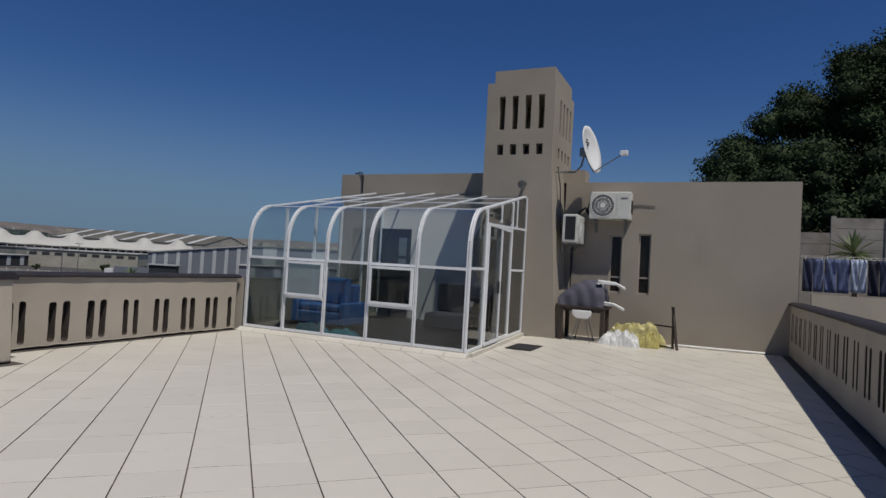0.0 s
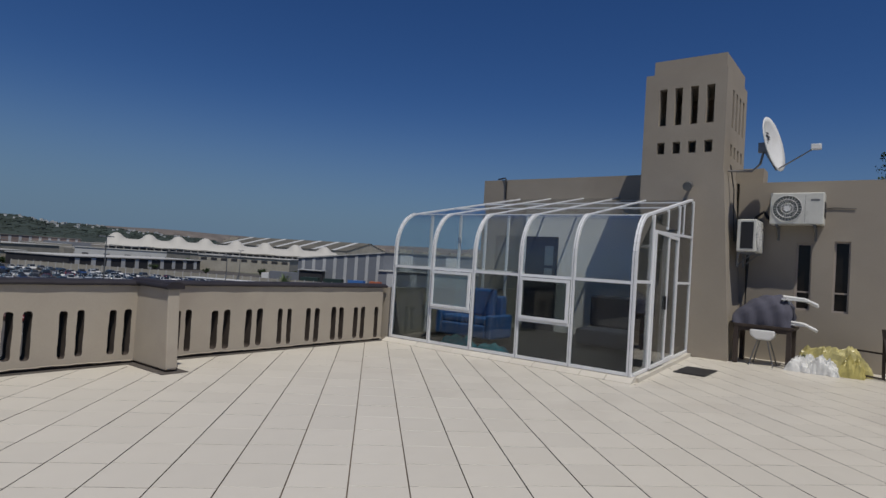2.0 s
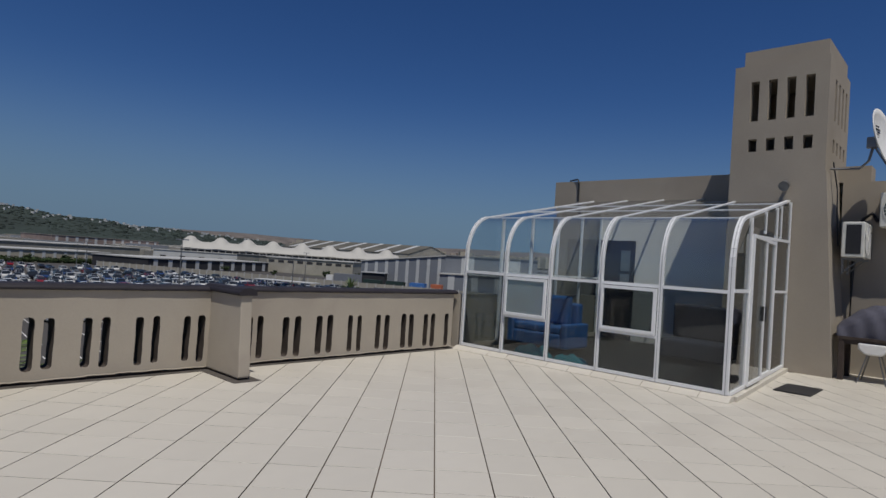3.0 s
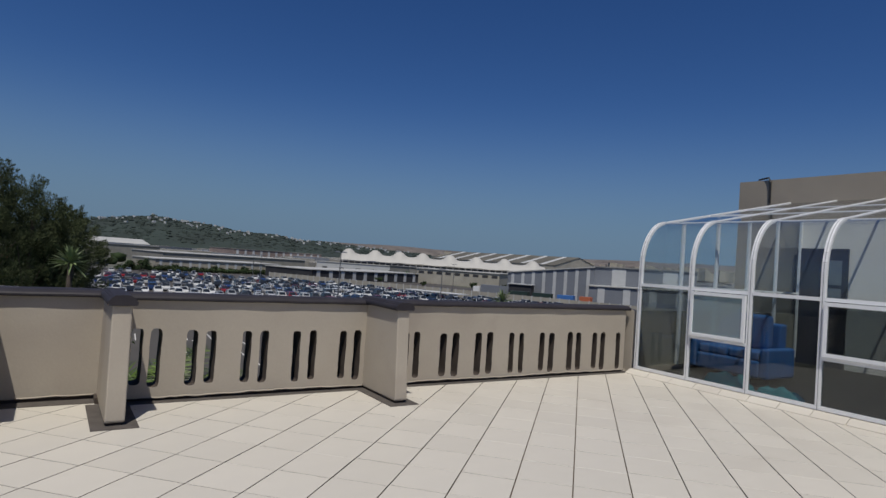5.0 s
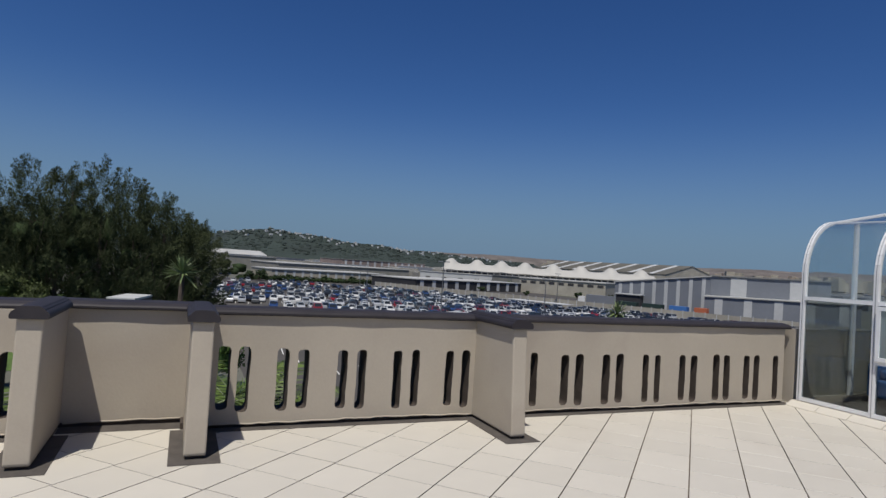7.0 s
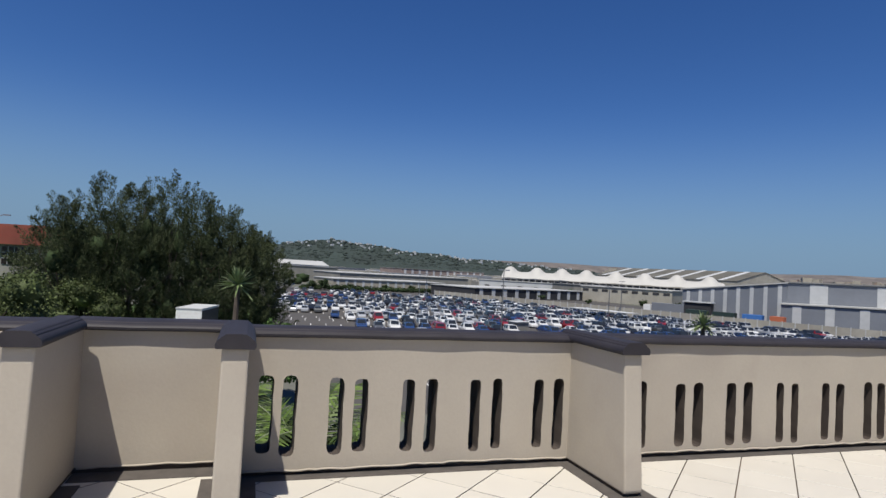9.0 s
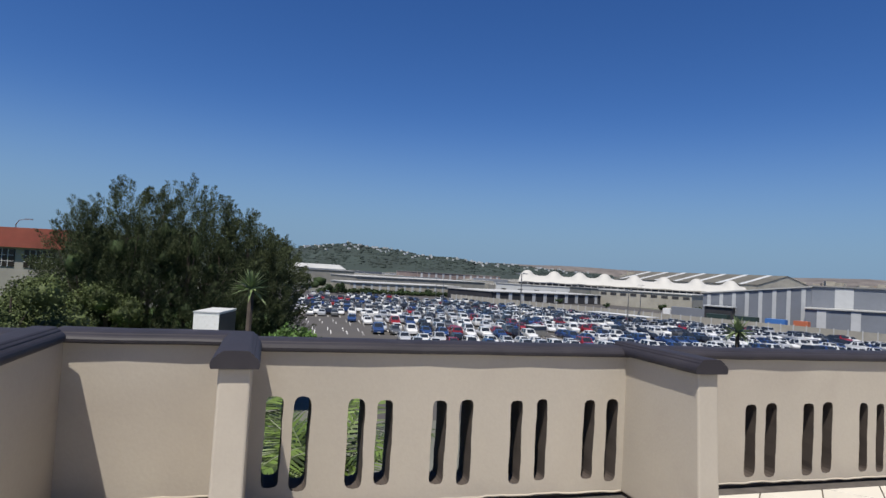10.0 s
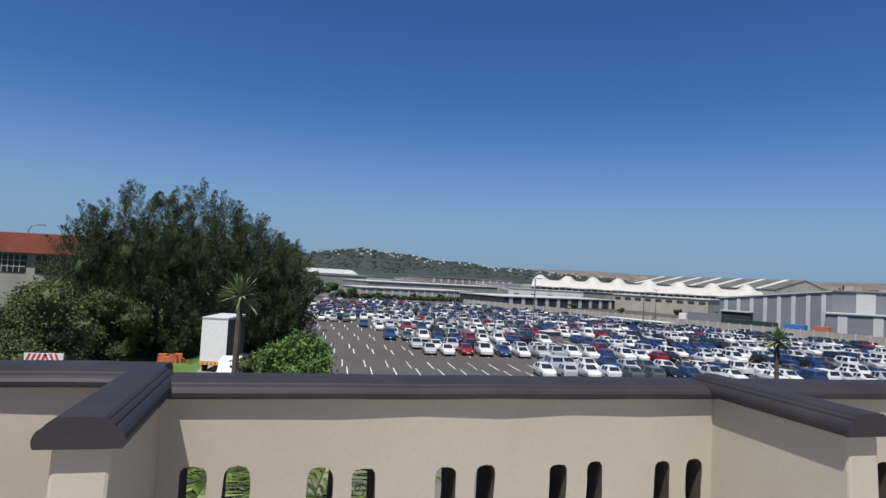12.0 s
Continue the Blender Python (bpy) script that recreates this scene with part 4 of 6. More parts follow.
while x < 3.0:
    w = rng.uniform(0.26, 0.44)
    h = rng.uniform(0.62, 0.74)
    o = thing("hanging_jeans", "faded denim garment pegged on the washing line", "clothes", (9.82 + x + w / 2, 6.03 - 0.146 * (x + w / 2), 2.04), -8)
    for side in (-1, 1):
        bm = bmesh.new()
        nx, nz = 5, 8
        g = [[bm.verts.new((side * w / 2 * (i / nx) * (1 if j > 2 else 1) + side * 0.004, 0.03 * math.sin(i * 1.7 + j * 0.8 + x * 9) + 0.01 * j * 0.3, -h * j / nz)) for j in range(nz + 1)] for i in range(nx + 1)]
        for i in range(nx):
            for j in range(nz):
                bm.faces.new([g[i][j], g[i + 1][j], g[i + 1][j + 1], g[i][j + 1]])
        p = part("leg", bm, M_JEAN[(k + (side > 0)) % 4 if k % 3 == 0 else k % 4], o, smooth=True)
        p.modifiers.new("cloth", "SOLIDIFY").thickness = 0.006
    for sx_ in (-0.4, 0.4):
        part("peg", slab(sx_ * w - 0.007, -0.012, -0.03, sx_ * w + 0.007, 0.012, 0.05), M_WHITE, o, "white plastic peg")
    x += w + rng.uniform(-0.03, 0.03)
    k += 1

# ---------- distance ----------
M_ROOFW = mat("white_roof_sheet", (0.42, 0.42, 0.40), 0.6, noise_amt=0.12, scale=0.08, fine=1, bump=0, stain=(0.5, 0.47, 0.42), stain_amt=0.4, stain_scale=0.06)
M_TENT = mat("white_membrane", (0.42, 0.41, 0.38), 0.7, noise_amt=0.05, scale=0.1, fine=1, bump=0)
M_GREYR = mat("grey_roof_sheet", (0.20, 0.20, 0.195), 0.7, noise_amt=0.2, scale=0.05, fine=1, bump=0)
M_BEIGE = mat("beige_cladding", (0.34, 0.31, 0.25), 0.8, noise_amt=0.2, scale=0.1, fine=1, bump=0)
M_GREYW = mat("blue_grey_cladding", (0.17, 0.185, 0.21), 0.7, noise_amt=0.12, scale=0.1, fine=1, bump=0)
M_PALEW = mat("pale_panel", (0.45, 0.46, 0.46), 0.7, noise_amt=0.12, scale=0.2, fine=1, bump=0)
# near-black for doors and windows; also paints shade into open fronts
M_DARKW = mat("dark_opening", (0.03, 0.03, 0.033), 0.7, noise_amt=0.3, scale=0.2, bump=0)
M_BRICKR = mat("red_brown_wall", (0.20, 0.05, 0.032), 0.85, noise_amt=0.25, scale=0.4, bump=0)
M_CONCF = mat("far_concrete", (0.23, 0.22, 0.195), 0.9, noise_amt=0.2, scale=0.3, bump=0)
M_PINK = mat("pink_grey_wall", (0.24, 0.185, 0.165), 0.85, noise_amt=0.25, scale=0.2, bump=0)
M_CREAM = mat("cream_wall", (0.33, 0.31, 0.26), 0.85, noise_amt=0.2, scale=0.15, fine=1, bump=0)
M_OLIVE = mat("olive_roof_sheet", (0.10, 0.095, 0.078), 0.85, noise_amt=0.3, scale=0.08, fine=1, bump=0)
M_TERRA = mat("terracotta_roof", (0.33, 0.16, 0.10), 0.85, noise_amt=0.2, scale=0.05, bump=0, per_island=0.3)
M_HILLV = mat("far_woods", (0.024, 0.036, 0.030), 0.95, noise_amt=0.35, scale=0.012, fine=0.09, bump=0)
M_RIDGE = mat("far_town", (0.12, 0.105, 0.095), 0.95, noise_amt=0.5, scale=0.02, fine=0.1, bump=0)
M_BLUE = mat("blue_paint", (0.05, 0.16, 0.42), 0.6)
M_DKGREEN = mat("dark_green_paint", (0.02, 0.04, 0.035), 0.6)
M_ORANGE = mat("orange_paint", (0.45, 0.13, 0.06), 0.6)

# parking bays
FENCE = lambda x: 103 + 0.49 * (x + 161)
ROWS = ((-62, 23), (-67.5, 26), (-78.5, 13.6), (-84, 13.2), (-95, 11.2), (-100.5, 12.5), (-111.5, 12), (-117, 9.5), (-128, -0.6), (-133.5, -1.2), (-144.5, -1), (-150, 0), (-161, 1), (-166.5, 0), (-177.5, 2), (-183, 3), (-194, 3), (-199.5, 4), (-211, 6), (-217, 8), (-228, 10))
SKEW = radians(-5.3)


def bay(x, y):
    """A place in the car park, whose bays lie a few degrees off the building's lines."""
    return x + 0.093 * (y - 12), y


def bay_line(bm, x, y, half):
    x, y = bay(x, y)
    c, s = math.cos(SKEW), math.sin(SKEW)
    beam(bm, (x - half * c, y - half * s, G + 0.003), (x + half * c, y + half * s, G + 0.003), 0.10, 0.006)


bm = bmesh.new()
for x, y0 in ROWS:
    y = -0.6 - 1.3
    while y < FENCE(x) - 4:
        bay_line(bm, x, y, 2.65)
        y += 2.6
for x in (-50.5, -56):
    y = 4
    while y < 60:
        bay_line(bm, x, y, 2.4)
        y += 2.6
tagged(new("bay_lines", finish("bay_lines", bm, M_LINE)), "white painted parking bay lines", kind="stuff")

# cars
PAINT = {
    "white": (0.60, 0.60, 0.59), "silver": (0.50, 0.51, 0.52), "grey": (0.12, 0.125, 0.13), "blue": (0.022, 0.050, 0.14), "red": (0.22, 0.015, 0.02), "black": (0.015, 0.015, 0.018)}
M_PAINT = {k: mat(f"car_paint_{k}", v, 0.25, 0.0 if k in ("white", "red", "blue") else 0.3, noise_amt=0.03, bump=0, spec=0.6) for k, v in PAINT.items()}
M_CGLASS = mat("car_glass", (0.02, 0.024, 0.028), 0.06, noise_amt=0.1, bump=0, spec=0.8)
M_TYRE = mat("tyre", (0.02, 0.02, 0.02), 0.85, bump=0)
M_RIM = mat("rim", (0.4, 0.4, 0.41), 0.35, 0.7, bump=0)
M_LAMP = mat("lamp_glass", (0.6, 0.6, 0.6), 0.15, noise_amt=0.05, bump=0)
# station: x, half width, sill z, belt z, roof half width, roof z
SHAPES = {
    "hatchback": [(-1.95, 0.70, 0.35, 0.75, 0.62, 0.80), (-1.85, 0.84, 0.25, 0.92, 0.70, 1.02), (-1.35, 0.85, 0.22, 0.95, 0.62, 1.44), (0.2, 0.86, 0.22, 0.93, 0.62, 1.46), (0.95, 0.86, 0.22, 0.92, 0.74, 0.96), (1.75, 0.82, 0.24, 0.76, 0.70, 0.80), (1.98, 0.66, 0.32, 0.60, 0.60, 0.62)],
    "sedan": [(-2.25, 0.72, 0.35, 0.78, 0.62, 0.82), (-2.15, 0.84, 0.26, 0.93, 0.72, 0.97), (-1.55, 0.86, 0.22, 0.95, 0.74, 1.00), (-0.95, 0.87, 0.22, 0.95, 0.60, 1.40), (0.25, 0.87, 0.22, 0.93, 0.60, 1.43), (1.05, 0.87, 0.22, 0.90, 0.74, 0.94), (1.95, 0.83, 0.24, 0.76, 0.70, 0.78), (2.2, 0.66, 0.32, 0.60, 0.60, 0.62)],
    "suv": [(-2.25, 0.78, 0.42, 0.95, 0.70, 1.00), (-2.2, 0.90, 0.32, 1.05, 0.72, 1.20), (-1.95, 0.92, 0.28, 1.08, 0.70, 1.74), (0.35, 0.93, 0.28, 1.06, 0.70, 1.78), (1.0, 0.93, 0.28, 1.04, 0.80, 1.10), (2.0, 0.90, 0.30, 0.92, 0.78, 0.98), (2.25, 0.76, 0.40, 0.74, 0.70, 0.78)],
    "pickup": [(-2.6, 0.86, 0.45, 0.95, 0.80, 0.97), (-0.95, 0.90, 0.32, 1.02, 0.80, 1.04), (-0.75, 0.91, 0.30, 1.05, 0.68, 1.70), (0.45, 0.91, 0.30, 1.05, 0.68, 1.74), (1.15, 0.91, 0.30, 1.04, 0.80, 1.10), (2.2, 0.88, 0.32, 0.95, 0.78, 1.00), (2.5, 0.74, 0.42, 0.76, 0.70, 0.80)]}


def ring(s, grow=0.0):
    x, w, z0, zb, wr, zr = s
    return [Vector((x, -w * 0.93, z0)), Vector((x, -w, (z0 + zb) / 2)), Vector((x, -w * 0.97, zb)), Vector((x, -wr, zr)), Vector((x, wr, zr)), Vector((x, w * 0.97, zb)), Vector((x, w, (z0 + zb) / 2)), Vector((x, w * 0.93, z0))]


def car(kind, colour, full=True):
    st = SHAPES[kind]
    c = thing("car", f"parked {colour} {kind} in a marked bay of the car park", "car", (0, 0, -200))
    bm = bmesh.new()
    rings = [[bm.verts.new(p) for p in ring(s)] for s in st]
    for a, b in zip(rings, rings[1:]):
        for k in range(8):
            bm.faces.new([a[k], b[k], b[(k + 1) % 8], a[(k + 1) % 8]])
    bm.faces.new(rings[0])
    bm.faces.new(rings[-1][::-1])
    part("body", bm, M_PAINT[colour], c)
    # glazing: panes laid 8 mm over the cabin's faces
    def pane(nm, p, shrink):
        bm_ = bmesh.new()
        m = sum(p, Vector()) / 4
        n = (p[1] - p[0]).cross(p[2] - p[0]).normalized()
        if n.dot(m - Vector((m.x * 0.3, 0, 0.8))) < 0:
            n = -n
        bm_.faces.new([bm_.verts.new(m + (q - m) * shrink + n * 0.008) for q in p])
        part(nm, bm_, M_CGLASS, c)
    for s, t in zip(st, st[1:]):
        a, b = ring(s), ring(t)
        tall = (s[5] - s[3] > 0.3, t[5] - t[3] > 0.3)
        if all(tall):
            for i, j in ((2, 3), (5, 4)):
                h = [a[i].lerp(b[i], 0.02), a[i].lerp(b[i], 0.5), a[i].lerp(b[i], 0.98)]
                u = [a[j].lerp(b[j], 0.02), a[j].lerp(b[j], 0.5), a[j].lerp(b[j], 0.98)]
                pane("side_window", [h[0], h[1], u[1], u[0]], 0.86)
                pane("side_window", [h[1], h[2], u[2], u[1]], 0.86)
        elif any(tall):
            pane("windscreen", [a[3], b[3], b[4], a[4]], 0.9)
    if full:
        xw = 1.25 if kind == "hatchback" else 1.42
        for sx_ in (-1, 1):
            for sy in (-1, 1):
                bm = bmesh.new()
                yo = sy * st[3][1]
                tube(bm, [(sx_ * xw, yo - 0.19 * sy, 0.32), (sx_ * xw, yo + 0.012 * sy, 0.32)], 0.32, 12)
                w = part("wheel", bm, M_TYRE, c)
                bm = bmesh.new()
                tube(bm, [(sx_ * xw, yo, 0.32), (sx_ * xw, yo + 0.02 * sy, 0.32)], 0.19, 10)
                part("rim", bm, M_RIM, w)
        for sy in (-1, 1):
            x1 = st[-1][0]
            part("headlight", slab(x1 - 0.22, sy * 0.48, 0.60, x1 - 0.02, sy * 0.68, 0.72), M_LAMP, c)
        part("number_plate", slab(st[-1][0] - 0.02, -0.24, 0.40, st[-1][0] + 0.015, 0.24, 0.50), M_WHITE, c)
        # black slab that adds the shade beneath the car
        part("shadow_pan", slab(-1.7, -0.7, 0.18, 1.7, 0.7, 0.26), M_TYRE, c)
    return c


rng = random.Random(7)
WEIGHT = ["white"] * 48 + ["silver"] * 17 + ["grey"] * 12 + ["blue"] * 13 + ["red"] * 6 + ["black"] * 8
KINDS = ["hatchback"] * 4 + ["sedan"] * 3 + ["suv"] * 3 + ["pickup"] * 2
cache = {}
spots = []
for ri, (x, y0) in enumerate(ROWS):
    y = y0
    ymax = FENCE(x) - 5 if x > -150 else min(FENCE(x) - 5, 95)
    while y < ymax:
        if rng.random() < (0.92 if ri < 14 else 0.7 if ri < 18 else 0.3) and not (-104 < x < -92 and 37.5 < y < 45):
            turn = rng.choice((0, 0, 180)) + rng.uniform(-1.5, 1.5)
            spots.append((math.hypot(x, y * 0.9), rng.choice(KINDS), rng.choice(WEIGHT), pose(bay(x, y)[0] + rng.uniform(-0.5, 0.5), y + rng.uniform(-0.2, 0.2), G, 0, 0, turn - 5.3)))
        y += 2.6
for k in range(26):
    x = -215 - k * 8.2 + rng.uniform(-2, 2)
    spots.append((math.hypot(x, 5), rng.choice(KINDS), rng.choice(WEIGHT), pose(x, rng.choice((-11.5, -4.5, -1, 3, 9)) + rng.uniform(-0.5, 0.5) - 0.02 * (x + 215), G + 0.03, 0, 0, rng.choice((0, 85, 180)))))
spots.sort(key=lambda q: q[0])
for n_, (d_, kind, colour, m) in enumerate(spots[:300]):
    kc = (kind, colour, n_ < 130)
    if kc not in cache:
        cache[kc] = car(*kc)
        cache[kc]["group"] = "cars in the car park"
        cache[kc].matrix_basis = m
    else:
        copy_thing(cache[kc], m)
# the cars past the nearest 300, joined
ORDER = list(M_PAINT)
far_v, far_f, far_m = [], [], []
for d_, kind, colour, m in spots[300:]:
    st = SHAPES[kind]
    base = len(far_v)
    for q in st:
        far_v += [tuple(m @ p) for p in ring(q)]
    for i in range(len(st) - 1):
        tall = (st[i][5] - st[i][3] > 0.3, st[i + 1][5] - st[i + 1][3] > 0.3)
        for k in range(8):
            far_f.append((base + i * 8 + k, base + i * 8 + 8 + k, base + i * 8 + 8 + (k + 1) % 8, base + i * 8 + (k + 1) % 8))
            dark = (all(tall) and k in (2, 4)) or (any(tall) and not all(tall) and k == 3)
            far_m.append(len(ORDER) if dark else ORDER.index(colour))
    for e, o_ in ((0, 1), (len(st) - 1, -1)):
        far_f.append(tuple(base + e * 8 + k for k in range(8))[::o_])
        far_m.append(ORDER.index(colour))
me = bpy.data.meshes.new("distant_cars")
me.from_pydata(far_v, [], far_f)
for k in ORDER:
    me.materials.append(M_PAINT[k])
me.materials.append(M_CGLASS)
me.polygons.foreach_set("material_index", far_m)
tagged(new("distant_cars", me), "distant rows of parked cars, mostly white and silver", kind="stuff")

# fence between car park and warehouse yard
fence = thing("boundary_fence", "long pale precast concrete boundary wall with posts", "fence", (-235, FENCE(-235), G), math.degrees(math.atan(0.49)))
for i in range(70):
    part("post", slab(i * 3.0 - 0.1, -0.12, 0, i * 3.0 + 0.1, 0.1, 2.5), M_PALEW, fence)
    part("panel", slab(i * 3.0 + 0.1, -0.04, 0, i * 3.0 + 2.9, 0.04, 2.3), M_CREAM, fence)


def shed(name, label, p0, p1, depth, h0, h1, wall, roof, strips=0, strip_mat=None, doors=0, ridge=0.0, windows=0):
    """A hall whose front runs from p0 to p1; eaves h0 and h1 over the street at the two ends; depth goes away to the left of p0-p1."""
    a, b = Vector((*p0, G)), Vector((*p1, G))
    L = (b - a).length
    t = thing(name, label, "building", a, math.degrees(math.atan2(b.y - a.y, b.x - a.x)))
    z = -0.2
    bm = bmesh.new()
    if ridge:
        prism(bm, [(0, 0, z), (0, depth, z), (0, depth, h0), (0, depth / 2, h0 + ridge), (0, 0, h0)], (L, 0, 0))
    else:
        prism(bm, [(0, 0, z), (L, 0, z), (L, 0, h1), (0, 0, h0)], (0, depth, 0))
    part("wall", bm, wall, t)
    bm = bmesh.new()
    if ridge:
        prism(bm, [(-0.4, -0.4, h0), (-0.4, depth / 2, h0 + ridge), (-0.4, depth + 0.4, h0), (-0.4, depth + 0.4, h0 + 0.25), (-0.4, depth / 2, h0 + ridge + 0.3), (-0.4, -0.4, h0 + 0.25)], (L + 0.8, 0, h1 - h0))
    else:
        prism(bm, [(-0.3, -0.4, h0), (L + 0.3, -0.4, h1), (L + 0.3, -0.4, h1 + 0.35), (-0.3, -0.4, h0 + 0.35)], (0, depth + 0.8, 0))
    part("roof", bm, roof, t)
    for i in range(strips):
        x = L * (i + 0.5) / strips
        hh = h0 + (h1 - h0) * x / L
        part("wall_strip", slab(x - L / strips * 0.14, -0.12, 0.3, x + L / strips * 0.14, -0.01, hh - 0.3), strip_mat, t)
    for i in range(doors):
        x = L * (i + 0.5) / doors
        part("door", slab(x - 1.6, -0.1, 0, x + 1.6, -0.01, 3.4), M_DARKW, t)
    for i in range(windows):
        x = L * (i + 0.5) / windows
        part("window", slab(x - L / windows * 0.3, -0.1, h0 - 2.2, x + L / windows * 0.3, -0.01, h0 - 1.0), M_DARKW, t)
    return t


# blue-grey warehouse and its annex
shed("warehouse", "blue-grey clad warehouse with pale vertical light strips", (-157, 127), (-129.5, 140.5), 60, 9.0, 12.6, M_GREYW, M_ROOFW, 8, M_PALEW)
shed("warehouse", "blue-grey clad warehouse block with a pale strip", (-129.5, 140.6), (-104, 158), 45, 12.8, 13.0, M_GREYW, M_GREYR, 2, M_PALEW)
shed("warehouse", "lower grey clad annex with pale strips and a flat roof", (-125, 133.5), (-95, 157), 16, 6.6, 7.2, M_GREYW, M_ROOFW, 5, M_PALEW)
shed("loading_canopy", "dark loading bay with a thin flat canopy", (-152.0, 123.5), (-145, 127.5), 3, 5.2, 5.2, M_DARKW, M_PALEW)
for x, y, w_, m_, lb in ((-144, 117.5, 6, M_DKGREEN, "dark green"), (-137, 121, 6, M_DKGREEN, "dark green"), (-129.5, 124.5, 5, M_BLUE, "blue"), (-123.5, 128, 3.4, M_ORANGE, "orange")):
    c = thing("container", f"{lb} steel container behind the boundary wall", "container", (x, y, G), 26)
    part("box", slab(0, 0, 0, w_, 2.4, 3.3), m_, c)
    part("door", slab(w_, 0.1, 0.2, w_ + 0.05, 2.3, 3.1), m_, c)
for x, y in ((-169, 121),):
    t = thing("lorry", "grey covered lorry with a white cab", "lorry", (x, y, G), 26)
    part("trailer", slab(3, 0, 1.1, 16, 2.5, 4.0), M_GREYW, t)
    part("cab", slab(0, 0.05, 0.6, 2.6, 2.45, 3.2), M_WHITE, t)
    part("windscreen", slab(-0.03, 0.2, 1.9, 0, 2.3, 2.8), M_CGLASS, t)
    for k in (1.2, 5, 12, 14):
        bm = bmesh.new()
        tube(bm, [(k, -0.02, 0.5), (k, 2.5, 0.5)], 0.5, 10)
        part("wheel", bm, M_TYRE, t)

# halls behind the car park
shed("storage_shed", "long beige clad shed with darker doors", (-262, 28), (-275, 84), 26, 4.5, 4.5, M_BEIGE, M_ROOFW, 14, M_PALEW, 0)
shed("storage_shed", "long low white-roofed hall", (-300, 36), (-318, 112), 40, 6.9, 6.9, M_CONCF, M_ROOFW, 0, None, 6)
shed("market_hall", "low white flat-roofed hall with a dark open front", (-228, 82), (-253, 148), 30, 4.3, 4.3, M_DARKW, M_ROOFW, 10, M_PALEW)
shed("market_hall", "low pale hall with a band of windows", (-258, 150), (-224, 177), 24, 7.2, 7.2, M_CREAM, M_ROOFW, 0, None, 0, 0, 9)
shed("gate_building", "low pink-brown brick building beside the road", (-318, -26), (-322, -12), 10, 5.4, 5.4, M_BRICKR, M_CONCF, 0, None, 0, 0, 3)
shed("gate_building", "small white building beside the road", (-352, -10), (-354, 6), 12, 4.6, 4.6, M_PALEW, M_CONCF, 0, None, 2)
shed("grey_hall", "low grey hall with a flat roof", (-420, 20), (-426, 52), 30, 8.6, 8.6, M_CONCF, M_GREYR)
shed("white_hall", "white gabled warehouse at the foot of the hill", (-555, 14), (-560, 62), 60, 9.5, 9.5, M_PALEW, M_ROOFW, 0, None, 3, 4)
shed("brick_hall", "red-brown factory block with a pale roof", (-470, 110), (-490, 190), 40, 11, 11, M_PINK, M_CONCF, 12, M_PALEW)
hall = shed("large_hall", "long gabled hall with an olive sheet roof and pale roof strips", (-481, 299), (-351, 336), 80, 15.2, 15.2, M_CREAM, M_OLIVE, 0, None, 0, 8.2)
for k in range(7):
    bm = bmesh.new()
    x = 6 + k * 19.0
    prism(bm, [(x, 0.2, 15.6), (x + 4, 0.2, 15.6), (x + 4, 39.5, 23.65), (x, 39.5, 23.65)], (0, 0, 0.1))
    part("roof_strip", bm, M_PALEW, hall)
shed("roadside_shed", "low dark industrial shed", (-300, 170), (-300, 200), 25, 7, 7, M_CONCF, M_GREYR)

# tented market hall: peaked white membranes over a dark open front
tents = thing("tented_hall", "long white tented hall with a row of rounded peaks", "building", (0, 0, G))
A, B = Vector((-383, 161, 0)), Vector((-305, 285, 0))
axis = (B - A).normalized()
side = Vector((-axis.y, axis.x, 0))
L = (B - A).length
PK = [0.03, 0.16, 0.28, 0.395, 0.53, 0.66, 0.80, 0.94]
bm = bmesh.new()
nu, nv = 230, 12
g = []
for i in range(nu + 1):
    u = i / nu
    row = []
    for j in range(nv + 1):
        v = j / nv
        z = 8.2 + 4.4 * math.sin(math.pi * min(1, v * 1.6) / 2) ** 0.8
        for p in PK:
            d2 = ((u - p) * L / 4.3) ** 2 + ((v - 0.35) * 30 / 7) ** 2
            z += 3.4 * math.exp(-d2 ** 1.5) + 1.5 * math.exp(-((u - p) * L / 9) ** 2 - ((v - 0.35) * 30 / 11) ** 2)
        q = A + axis * (u * L) + side * (v * 30)
        row.append(bm.verts.new((q.x, q.y, z)))
    g.append(row)
for i in range(nu):
    for j in range(nv):
        bm.faces.new([g[i][j], g[i + 1][j], g[i + 1][j + 1], g[i][j + 1]])
part("roof", bm, M_TENT, tents, smooth=True)
bm = bmesh.new()
q0, q1 = A + side * 1.5, B + side * 1.5
prism(bm, [(q0.x, q0.y, 0), (q1.x, q1.y, 0), (q1.x, q1.y, 8.0), (q0.x, q0.y, 8.0)], side * 25)
# solid block, coloured near-black as the shade behind the columns
part("wall", bm, M_DARKW, tents)
for i in range(34):
    q = A + axis * (L * (i + 0.5) / 34)
    bm = bmesh.new()
    beam(bm, (q.x, q.y, 0), (q.x, q.y, 8.0), 0.5, 0.4)
    part("column", bm, M_TENT, tents)
bm = bmesh.new()
beam(bm, (A.x, A.y, 5.3), (B.x, B.y, 5.3), 0.6, 2.0)
part("fascia", bm, M_TENT, tents)

shed("market_hall", "long low hall with a pale flat roof before the tents", (-372, 140), (-292, 272), 12, 6.4, 6.4, M_PALEW, M_ROOFW, 0, None, 14)

